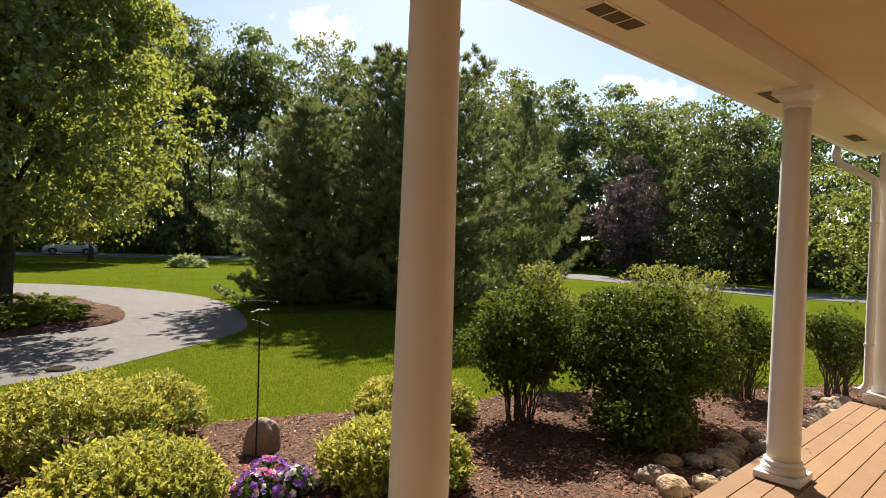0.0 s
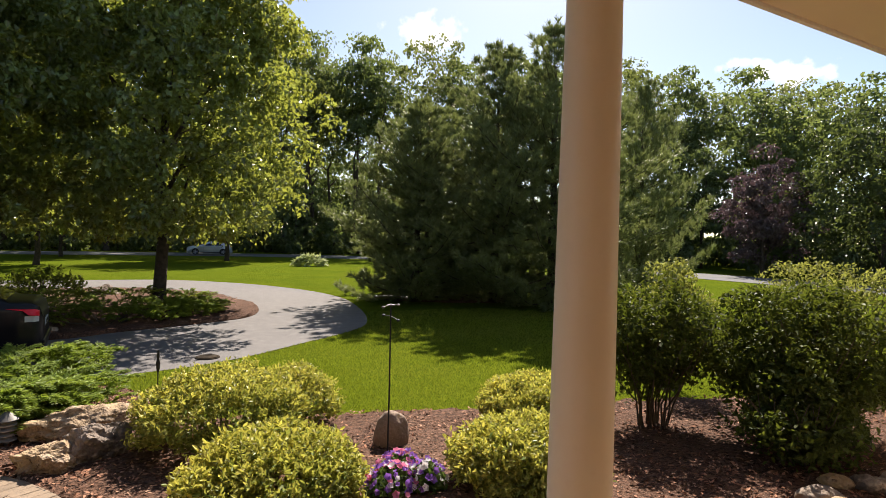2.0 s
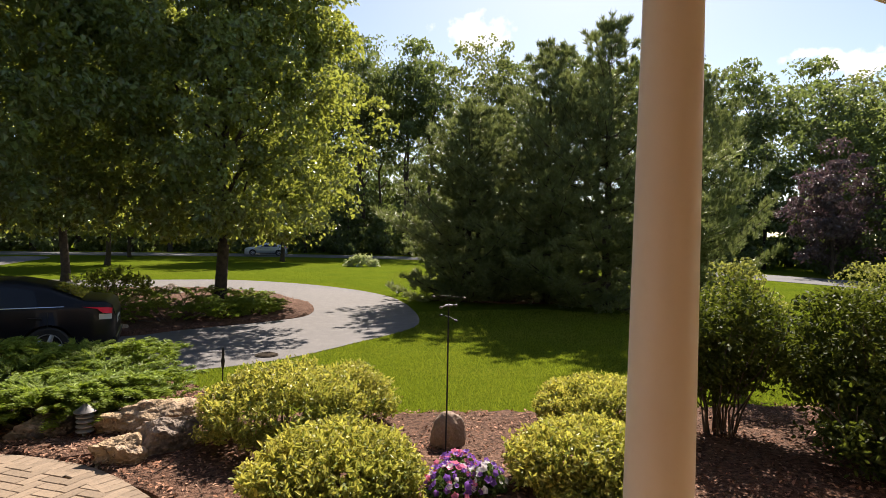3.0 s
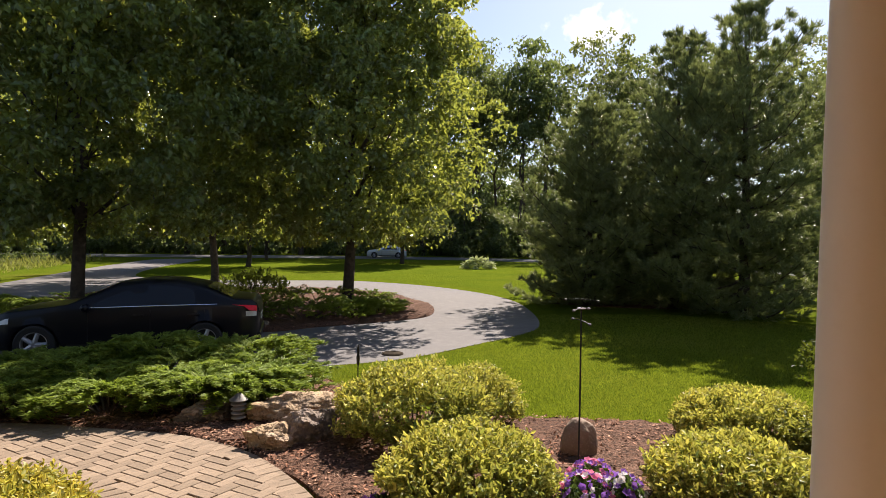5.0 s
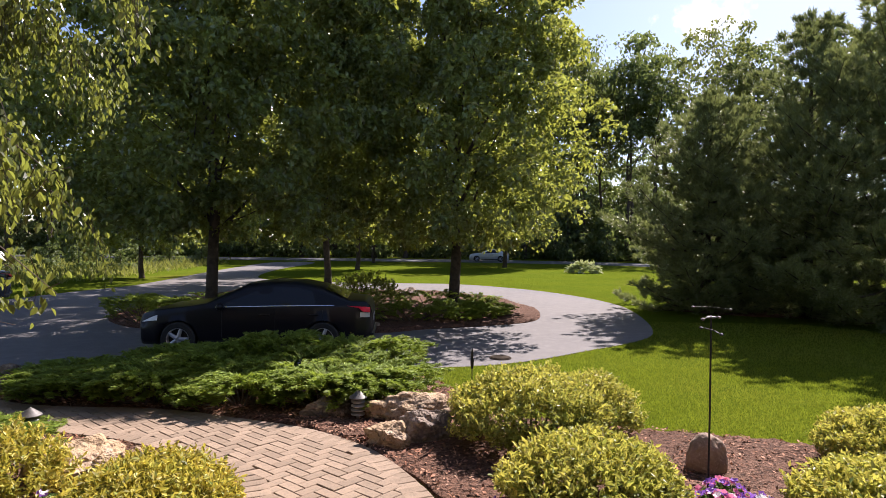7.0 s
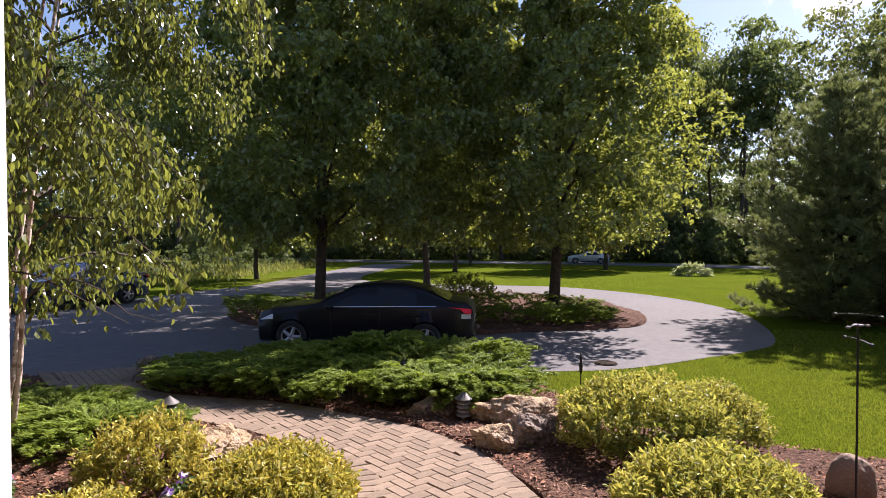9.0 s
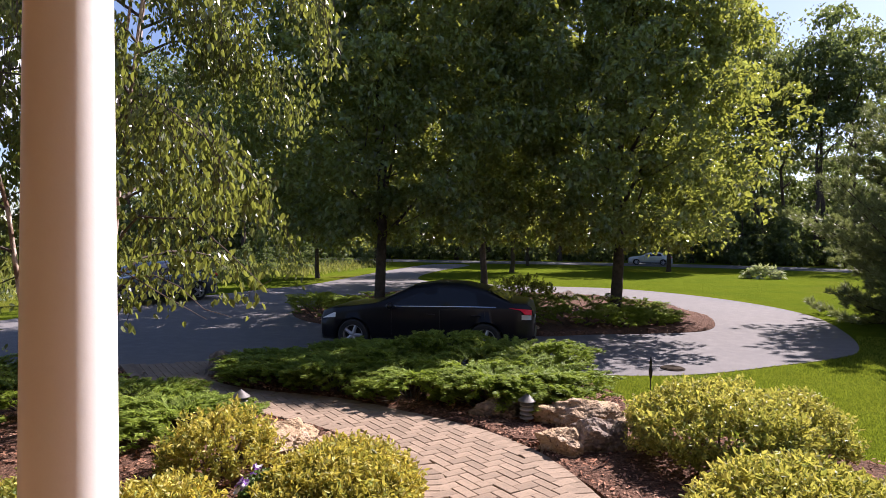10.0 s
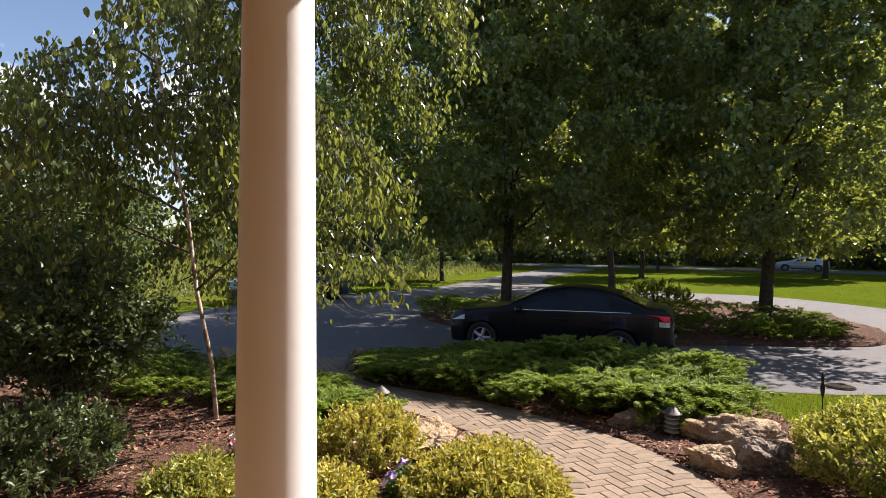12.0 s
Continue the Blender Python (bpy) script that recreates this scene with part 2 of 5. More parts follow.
M["clearlamp"] = shade("clear_head_lamp", (0.6, 0.62, 0.65), 0.12, coat=0.6)
M["plate"] = shade("number_plate", (0.55, 0.56, 0.55), 0.5)
M["blackplastic"] = shade("black_plastic", (0.02, 0.02, 0.02), 0.6)
M["petal_v"] = shade("violet_petal", (0.27, 0.12, 0.48), 0.6, island=0.3, trans=0.3)
M["petal_p"] = shade("pink_petal", (0.74, 0.24, 0.38), 0.6, island=0.3, trans=0.3)
M["petal_w"] = shade("white_petal", (0.75, 0.72, 0.72), 0.6, island=0.15, trans=0.3)
M["flowerleaf"] = leafy("petunia_leaf", (0.06, 0.12, 0.03), (0.09, 0.15, 0.03), (0.15, 0.22, 0.03), 0.3)
M["concrete"] = shade("pale_concrete", (0.40, 0.38, 0.35), 0.9, vary=[(3.0, (0.33, 0.31, 0.29), 0.4, 0.7)], bump=[(60.0, 0.004)])
M["rust"] = shade("rusted_iron_cover", (0.028, 0.022, 0.016), 0.95, vary=[(14.0, (0.05, 0.038, 0.026), 0.4, 0.65)], spec=0.05)
M["darkwood"] = shade("woodland_floor", (0.035, 0.045, 0.015), 0.95, vary=[(0.6, (0.06, 0.07, 0.02), 0.4, 0.7)], bump=[(6.0, 0.1)])


# Mesh helpers
def mesh_ob(name, verts, faces, mat, parent=None, label="", smooth=False):
    me = bpy.data.meshes.new(name)
    me.from_pydata(verts, [], faces)
    me.materials.append(mat)
    if smooth:
        me.shade_smooth()
    ob = new(name, me)
    if parent:
        ob.parent = parent
    if label:
        ob["label"] = label
    return ob


def part(name, bm, material, parent, label="", smooth=False):
    me = bpy.data.meshes.new(name)
    bm.to_mesh(me)
    bm.free()
    me.materials.append(material)
    if smooth:
        me.shade_smooth()
    ob = new(name, me)
    ob.parent = parent
    if label:
        ob["label"] = label
    return ob


def thing(name, m, label, category, group="", kind=""):
    e = new(name)
    e.empty_display_size = 0.1
    e.matrix_world = m
    return tagged(e, label, category, group, kind)


def box(bm, x0, x1, y0, y1, z0, z1, bevel=0.0):
    r = bmesh.ops.create_cube(bm, size=1.0, matrix=Matrix.Translation(((x0 + x1) / 2, (y0 + y1) / 2, (z0 + z1) / 2)) @ Matrix.Diagonal((x1 - x0, y1 - y0, z1 - z0, 1)))
    if bevel:
        es = list({e for v in r["verts"] for e in v.link_edges})
        bmesh.ops.bevel(bm, geom=es, offset=bevel, segments=2, affect="EDGES", profile=0.5)
    return bm


def turned(profile, seg=32, bm=None, at=(0, 0, 0)):
    """A solid turned round the z axis from (radius, z) pairs."""
    bm = bm or bmesh.new()
    rings = []
    for r, z in profile:
        rings.append([bm.verts.new((at[0] + r * math.cos(2 * math.pi * i / seg), at[1] + r * math.sin(2 * math.pi * i / seg), at[2] + z)) for i in range(seg)])
    for a, b in zip(rings, rings[1:]):
        for i in range(seg):
            bm.faces.new((a[i], a[(i + 1) % seg], b[(i + 1) % seg], b[i]))
    bm.faces.new(list(reversed(rings[0])))
    bm.faces.new(rings[-1])
    return bm


def tube(bm, pts, radii, seg=8):
    """A tapered tube along points."""
    pts = [Vector(p) for p in pts]
    rings = []
    for i, p in enumerate(pts):
        d = (pts[min(i + 1, len(pts) - 1)] - pts[max(i - 1, 0)]).normalized()
        side = d.cross(Vector((0, 1, 0)) if abs(d.y) < 0.9 else Vector((1, 0, 0))).normalized()
        up = side.cross(d)
        rings.append([bm.verts.new(p + (side * math.cos(2 * math.pi * k / seg) + up * math.sin(2 * math.pi * k / seg)) * radii[i]) for k in range(seg)])
    for a, b in zip(rings, rings[1:]):
        for k in range(seg):
            bm.faces.new((a[k], a[(k + 1) % seg], b[(k + 1) % seg], b[k]))
    bm.faces.new(list(reversed(rings[0])))
    bm.faces.new(rings[-1])
    return bm


def units(n, rng):
    v = rng.normal(size=(n, 3))
    return v / np.linalg.norm(v, axis=1, keepdims=True)


def leaf_arrays(c, axis, nrm, length, width, fold=0.18):
    """Folded four-corner leaves at c that point along axis; returns corners and faces."""
    n = len(c)
    side = np.cross(axis, nrm)
    side /= np.linalg.norm(side, axis=1, keepdims=True) + 1e-9
    up = np.cross(side, axis)
    L, W = np.reshape(length, (-1, 1)), np.reshape(width, (-1, 1))
    base = c - axis * L * 0.5
    v = np.empty((n, 4, 3))
    v[:, 0] = base
    v[:, 1] = base + axis * L * 0.45 + side * W * 0.5 + up * W * fold
    v[:, 2] = base + axis * L - up * W * fold
    v[:, 3] = base + axis * L * 0.45 - side * W * 0.5 + up * W * fold
    return v.reshape(-1, 3), np.arange(n * 4).reshape(n, 4)


def oval_arrays(c, axis, nrm, length, width, fold=0.2):
    """Oval six-corner leaves folded along the midrib; returns corners and faces."""
    n = len(c)
    side = np.cross(axis, nrm)
    side /= np.linalg.norm(side, axis=1, keepdims=True) + 1e-9
    up = np.cross(side, axis)
    L, W = np.reshape(length, (-1, 1)), np.reshape(width, (-1, 1))
    base = c - axis * L * 0.5
    v = np.empty((n, 6, 3))
    v[:, 0] = base
    v[:, 1] = base + axis * L * 0.28 + side * W * 0.46 + up * W * fold
    v[:, 2] = base + axis * L * 0.66 + side * W * 0.40 + up * W * fold * 0.5
    v[:, 3] = base + axis * L - up * W * fold
    v[:, 4] = base + axis * L * 0.66 - side * W * 0.40 + up * W * fold * 0.5
    v[:, 5] = base + axis * L * 0.28 - side * W * 0.46 + up * W * fold
    k = np.arange(n)[:, None] * 6
    f = np.stack([k + np.array([0, 1, 2, 3]), k + np.array([0, 3, 4, 5])], 1).reshape(-1, 4)
    return v.reshape(-1, 3), f


def needle_arrays(c, axis, nrm, length, width):
    """Three-corner needles at c that point along axis; returns corners and faces."""
    n = len(c)
    side = np.cross(axis, nrm)
    side /= np.linalg.norm(side, axis=1, keepdims=True) + 1e-9
    L, W = np.reshape(length, (-1, 1)), np.reshape(width, (-1, 1))
    v = np.empty((n, 3, 3))
    v[:, 0] = c - axis * L * 0.5 + side * W * 0.5
    v[:, 1] = c - axis * L * 0.5 - side * W * 0.5
    v[:, 2] = c + axis * L * 0.5
    return v.reshape(-1, 3), np.arange(n * 3).reshape(n, 3)


def needles(name, c, axis, nrm, length, width, mat, parent):
    v, f = needle_arrays(c, axis, nrm, length, width)
    return mesh_ob(name, v, f, mat, parent)


def leaves(name, c, axis, nrm, length, width, mat, parent=None, label="", fold=0.18, oval=False):
    v, f = (oval_arrays if oval else leaf_arrays)(c, axis, nrm, length, width, fold)
    return mesh_ob(name, v, f, mat, parent, label)


def lobed(centres, radius, per, rng, flat=0.7):
    """Leaf places on small domes round the centres, and the way each leaf faces out of its dome."""
    n = len(centres)
    d = units(n * per, rng) + np.array([0, 0, 0.35])
    d /= np.linalg.norm(d, axis=1, keepdims=True)
    r = (0.45 + 0.55 * rng.random(n * per) ** 0.6) * np.repeat(np.broadcast_to(radius, (n,)), per)
    return np.repeat(centres, per, 0) + d * r[:, None] * np.array([1, 1, flat]), d


def ground_z(x, y):
    """The ground: level by the drive, rising gently towards the porch."""
    return 0.045 * min(8.2, max(0.0, 8.2 - max(y, -1.0))) if y < 8.2 else 0.0


# Ground, lawns, drive and street
def smooth_loop(pts, per=6, closed=True):
    """A smooth closed line through the points (Catmull-Rom)."""
    n, out = len(pts), []
    for i in range(n if closed else n - 1):
        q = [Vector((*pts[(i + k) % n], 0)) if closed else Vector((*pts[min(max(i + k, 0), n - 1)], 0)) for k in (-1, 0, 1, 2)]
        for s in range(per):
            t = s / per
            p = 0.5 * ((2 * q[1]) + (q[2] - q[0]) * t + (2 * q[0] - 5 * q[1] + 4 * q[2] - q[3]) * t * t + (3 * q[1] - q[0] - 3 * q[2] + q[3]) * t ** 3)
            out.append((p.x, p.y))
    if not closed:
        out.append(pts[-1])
    return out


def inside(loop, x, y):
    hit = False
    for (x0, y0), (x1, y1) in zip(loop, loop[1:] + loop[:1]):
        if (y0 > y) != (y1 > y) and x < (x1 - x0) * (y - y0) / (y1 - y0) + x0:
            hit = not hit
    return hit


def inside_many(loop, P):
    x, y = P[:, 0], P[:, 1]
    hit = np.zeros(len(P), bool)
    for (x0, y0), (x1, y1) in zip(loop, loop[1:] + loop[:1]):
        if y0 != y1:
            hit ^= ((y0 > y) != (y1 > y)) & (x < (x1 - x0) * (y - y0) / (y1 - y0) + x0)
    return hit


def gz(P):
    return np.where(P[:, 1] < 8.2, 0.045 * np.clip(8.2 - np.maximum(P[:, 1], -1.0), 0, 9), 0.0)


def slab(name, loop, lift, thick, mat, label, category, cell=0.5, rough=0.0):
    """A ground slab over a closed outline that follows the slope, with a skirt at its edge; rough: height of its lumps."""
    bm = bmesh.new()
    vs = [bm.verts.new((x, y, 0)) for x, y in loop]
    es = [bm.edges.new((vs[i], vs[(i + 1) % len(vs)])) for i in range(len(vs))]
    bmesh.ops.triangle_fill(bm, use_beauty=True, use_dissolve=False, edges=es)
    xs, ys = [p[0] for p in loop], [p[1] for p in loop]
    for axis, lo, hi in ((0, min(xs), max(xs)), (1, min(ys), max(ys))):
        k = math.ceil(lo / cell) * cell
        while k < hi:
            co, no = [0, 0, 0], [0, 0, 0]
            co[axis], no[axis] = k, 1
            bmesh.ops.bisect_plane(bm, geom=bm.verts[:] + bm.edges[:] + bm.faces[:], plane_co=co, plane_no=no)
            k += cell
    rim = [e for e in bm.edges if e.is_boundary]
    for v in bm.verts:
        v.co.z = ground_z(v.co.x, v.co.y) + (min(lift, 0.03) if v.is_boundary else lift)
        if rough and not v.is_boundary:
            v.co.z += rough * (noise.noise(v.co * 2.1) + 0.6 * noise.noise(v.co * 5.3))
    ext = bmesh.ops.extrude_edge_only(bm, edges=rim)
    for v in ext["geom"]:
        if isinstance(v, bmesh.types.BMVert):
            v.co.z -= 0.03 + thick
    bmesh.ops.recalc_face_normals(bm, faces=bm.faces[:])
    me = bpy.data.meshes.new(name)
    bm.to_mesh(me)
    bm.free()
    me.materials.append(mat)
    return tagged(new(name, me), label, category, kind="structure")


def build_ground():
    xs = np.r_[-900, -300, -120, -60, np.arange(-30, 40, 1.0), 60, 120, 300, 900]
    ys = np.r_[-600, -120, -40, np.arange(-10, 60, 1.0), 80, 120, 300, 900]
    v = [(x, y, ground_z(x, y)) for y in ys for x in xs]
    w = len(xs)
    f = [(j * w + i, j * w + i + 1, (j + 1) * w + i + 1, (j + 1) * w + i) for j in range(len(ys) - 1) for i in range(w - 1)]
    g = mesh_ob("ground", v, f, M["lawn"])
    tagged(g, "mown green lawn with slight brown patches", "lawn", kind="structure")


build_ground()
DRIVE = smooth_loop([(4.35, 11.6), (3.4, 10.5), (2.0, 9.5), (0.7, 8.65), (-0.5, 8.25), (-2.5, 8.1), (-5.0, 7.9), (-7.1, 7.5), (-8.1, 6.9), (-9.2, 6.3), (-10.8, 5.8), (-13.0, 5.2), (-17.0, 5.0), (-19.0, 8.6), (-15.8, 10.4), (-15.7, 12.6), (-15.9, 15.2), (-14.5, 18.2), (-13.8, 21.5), (-13.0, 24.6), (-13.1, 31), (-13.2, 40), (-12.4, 50), (-9.0, 50), (-9.6, 40), (-9.6, 33), (-8.4, 28.6), (-5.0, 27.0), (-1.6, 26.5), (1.3, 26.0), (3.8, 23.6), (5.35, 20.4), (5.8, 17.2), (5.2, 14.0)])
ISLAND = smooth_loop([(2.6, 15.4), (2.08, 13.7), (1.1, 12.95), (-0.95, 12.2), (-2.1, 11.7), (-4.5, 12.0), (-7.4, 12.3), (-9.2, 14.5), (-9.0, 18.0), (-7.8, 21.0), (-5.0, 22.3), (-1.0, 22.0), (1.6, 20.0), (2.5, 17.5)])
BED_E = smooth_loop([(-1.38, 3.2), (-1.82, 4.05), (-1.6, 5.0), (-1.0, 5.35), (-0.3, 5.0), (0.3, 4.7), (0.85, 4.5), (1.4, 4.3), (2.2, 3.95), (3.0, 3.6), (3.7, 3.4), (4.3, 3.2), (5.0, 2.9), (5.7, 2.5), (6.8, 1.5), (7.8, 0.8), (8.6, 0.2), (8.6, -0.6), (5.0, -0.7), (1.0, -0.7), (-1.05, -0.7), (-1.08, 1.2), (-1.18, 2.4)])
BED_W = smooth_loop([(-2.7, 2.9), (-2.97, 3.45), (-3.52, 3.9), (-4.27, 4.35), (-5.2, 4.7), (-6.3, 5.13), (-7.4, 5.72), (-8.5, 6.6), (-9.5, 6.0), (-11.0, 5.3), (-12.0, 3.0), (-12.0, -0.7), (-6.0, -0.7), (-2.65, -0.7), (-2.63, 1.2)])
BED_J = smooth_loop([(-0.9, 5.4), (-1.62, 5.0), (-1.86, 4.08), (-2.45, 4.66), (-3.35, 5.15), (-4.3, 5.5), (-5.6, 5.75), (-6.4, 6.05), (-7.0, 6.9), (-7.0, 7.6), (-5.0, 7.85), (-2.5, 7.95), (-1.2, 7.3), (-0.8, 6.2), (-0.7, 5.2)])
PINE_BED = smooth_loop([(7.0, 16.3), (8.5, 14.8), (10.5, 14.2), (12.0, 14.6), (12.0, 16.5), (10.0, 17.8), (8.0, 17.6)])
slab("road_drive", DRIVE, 0.012, 0.1, M["asphalt"], "worn grey asphalt drive in dappled shade", "drive", cell=2.0)
slab("ground_island_bed", ISLAND, 0.10, 0.12, M["mulch"], "brown bark mulch bed inside the drive loop", "mulch bed", rough=0.05)
slab("ground_bed_east", BED_E, 0.062, 0.15, M["mulch"], "brown bark mulch bed along the porch", "mulch bed", cell=0.25, rough=0.03)
slab("ground_bed_west", BED_W, 0.062, 0.15, M["mulch"], "reddish bark mulch bed beside the paved path", "mulch bed", cell=0.25, rough=0.03)
slab("ground_bed_juniper", BED_J, 0.062, 0.15, M["mulch"], "brown bark mulch under spreading juniper", "mulch bed", cell=0.3, rough=0.03)
slab("ground_pine_bed", PINE_BED, 0.03, 0.1, M["mulch"], "needle-strewn brown mulch under the pines", "mulch bed", cell=1.0, rough=0.04)
STREET = smooth_loop([(-200, 60), (-60, 57), (-12, 54.5), (8, 53), (20, 47.5), (28, 37), (31, 24), (30.5, 10), (27.5, 0), (20, -30), (26, -32), (33.5, 0), (36.5, 12), (37.5, 25), (34, 40), (24, 54), (8, 60.5), (-12, 62), (-60, 64.5), (-200, 68)], per=4)
slab("road_street", STREET, 0.02, 0.1, M["street"], "grey asphalt street beyond the lawn", "street", cell=20.0)


# The porch: columns, deck, beam, soffit, ceiling and house wall
DECK_Z = 0.62
COLS = [(-2.88, 0.0), (0.0, 0.0), (3.17, -0.17), (6.2, -0.17)]
CAP_Z = 3.30
EAVE = pose(0, 0, 0, 0, 0, -1.6)


def build_column(x, y, label):
    c = thing("porch_column", pose(x, y, DECK_Z), label, "column", "porch columns")
    bm = box(bmesh.new(), -0.145, 0.145, -0.145, 0.145, 0, 0.05, 0.006)
    part("plinth", bm, M["paint"], c)
    bm = turned([(0.128, 0.05), (0.136, 0.062), (0.138, 0.078), (0.132, 0.094), (0.118, 0.10), (0.116, 0.112), (0.122, 0.120), (0.122, 0.128), (0.110, 0.138)], 40)
    part("base_ring", bm, M["paint"], c, smooth=False)
    h = CAP_Z - DECK_Z - 0.13
    prof = []
    for i in range(25):
        s = i / 24
        z = 0.136 + (h - 0.136) * s
        r = 0.104 - 0.020 * max(0.0, (s - 0.12) / 0.88) ** 1.25
        prof.append((r, z))
    bm = turned(prof, 64)
    part("shaft", bm, M["paint"], c, smooth=True)
    bm = turned([(0.086, h), (0.096, h + 0.006), (0.096, h + 0.022), (0.087, h + 0.03), (0.087, h + 0.05), (0.105, h + 0.066), (0.118, h + 0.084), (0.118, h + 0.09)], 40)
    part("capital_ring", bm, M["paint"], c)
    bm = box(bmesh.new(), -0.128, 0.128, -0.128, 0.128, h + 0.09, h + 0.129, 0.005)
    part("abacus", bm, M["paint"], c)
    return c


def build_porch():
    for x, y in COLS[:3]:
        build_column(x, y, "tapered white round porch column with moulded base and cap")
    # deck: a frame below and planks that run out to the edge
    bm = box(bmesh.new(), -9.0, 6.12, -3.4, 0.10, 0.30, 0.575)
    me = bpy.data.meshes.new("floor_porch_frame")
    bm.to_mesh(me)
    bm.free()
    me.materials.append(M["siding"])
    tagged(new("floor_porch_frame", me), "cream painted rim under the porch deck", "porch frame", kind="structure")
    deck = tagged(new("floor_porch"), "tan composite plank porch floor", "porch floor", kind="structure")
    # ceiling, beam and soffit
    z = CAP_Z
    parts = [("ceiling_beam", M["soffit"], [(-9.2, 6.5, -0.14, 0.0, z, z + 0.20)]),
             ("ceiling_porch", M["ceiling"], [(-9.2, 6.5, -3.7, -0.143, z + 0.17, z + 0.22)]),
             ("ceiling_soffit", M["soffit"], [(-9.2, 7.0, 0.003, 0.40, z + 0.075, z + 0.10)]),
             ("trim_fascia", M["paint"], [(-9.2, 7.0, 0.40, 0.425, z + 0.055, z + 0.26)])]
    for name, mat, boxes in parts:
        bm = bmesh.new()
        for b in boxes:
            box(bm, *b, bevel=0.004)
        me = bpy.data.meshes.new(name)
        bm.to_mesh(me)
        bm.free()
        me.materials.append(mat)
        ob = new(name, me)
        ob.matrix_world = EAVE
        tagged(ob, {"ceiling_beam": "white boxed beam over the porch columns", "ceiling_porch": "smooth porch ceiling toned with deck bounce", "ceiling_soffit": "white eave soffit with vents", "trim_fascia": "white fascia board along the eave"}[name], "trim" if "trim" in name else "ceiling", kind="structure")
    # roof and house wall behind the camera
    bm = bmesh.new()
    v = [bm.verts.new(p) for p in ((-9.3, 0.45, z + 0.30), (7.1, 0.45, z + 0.30), (7.1, -8, z + 3.6), (-9.3, -8, z + 3.6), (-9.3, 0.45, z + 0.25), (7.1, 0.45, z + 0.25), (7.1, -8, z + 3.5), (-9.3, -8, z + 3.5))]
    for f in ((0, 1, 2, 3), (7, 6, 5, 4), (0, 4, 5, 1), (1, 5, 6, 2), (2, 6, 7, 3), (3, 7, 4, 0)):
        bm.faces.new([v[i] for i in f])
    me = bpy.data.meshes.new("roof_porch")
    bm.to_mesh(me)
    bm.free()
    me.materials.append(M["roof"])
    tagged(new("roof_porch", me), "dark shingled porch roof", "roof", kind="structure")
    for name, b in (("wall_house", (-9.2, 6.5, -3.6, -3.4, 0.0, z + 0.25)), ("wall_porch_end", (-9.4, -9.2, -3.6, 0.1, 0.0, z + 0.25))):
        bm = box(bmesh.new(), *b)
        me = bpy.data.meshes.new(name)
        bm.to_mesh(me)
        bm.free()
        me.materials.append(M["siding"])
        tagged(new(name, me), "plain cream house wall behind the porch", "wall", kind="structure")
    # added upper storey, wing and roof, out of view: they hold skylight off the drive
    for name, b, mat, lab, cat in (("wall_upper", (-12.0, 11.0, -12.0, -4.2, 3.4, 7.0), "siding", "unseen cream upper storey added to block skylight", "wall"),
                                   ("wall_lower", (6.8, 11.0, -12.0, -3.0, 0.0, 3.4), "siding", "unseen cream side wing added to block skylight", "wall"),
                                   ("roof_house", (-12.5, 11.5, -12.5, -3.6, 7.0, 7.3), "roof", "unseen shingled roof added to block skylight", "roof")):
        bm = box(bmesh.new(), *b)
        me = bpy.data.meshes.new(name)
        bm.to_mesh(me)
        bm.free()
        me.materials.append(M[mat])
        tagged(new(name, me), lab, cat, kind="structure")


build_porch()


# Trees
def limb_path(rng, a, d, length, bend, k=5):
    pts, p, d = [Vector(a)], Vector(a), Vector(d).normalized()
    for i in range(k):
        d = (d + Vector(rng.normal(size=3)) * bend * 0.25 + Vector((0, 0, bend * 0.25))).normalized()
        p = p + d * (length / k)
        pts.append(p.copy())
    return pts


def lumpy(dirs, seed, amount, freq=2.3):
    return np.array([1 + amount * (noise.noise(Vector(d) * freq + Vector((seed, seed * 1.7, 0))) + 0.5 * noise.noise(Vector(d) * freq * 2.3 + Vector((0, seed, 3)))) for d in dirs])


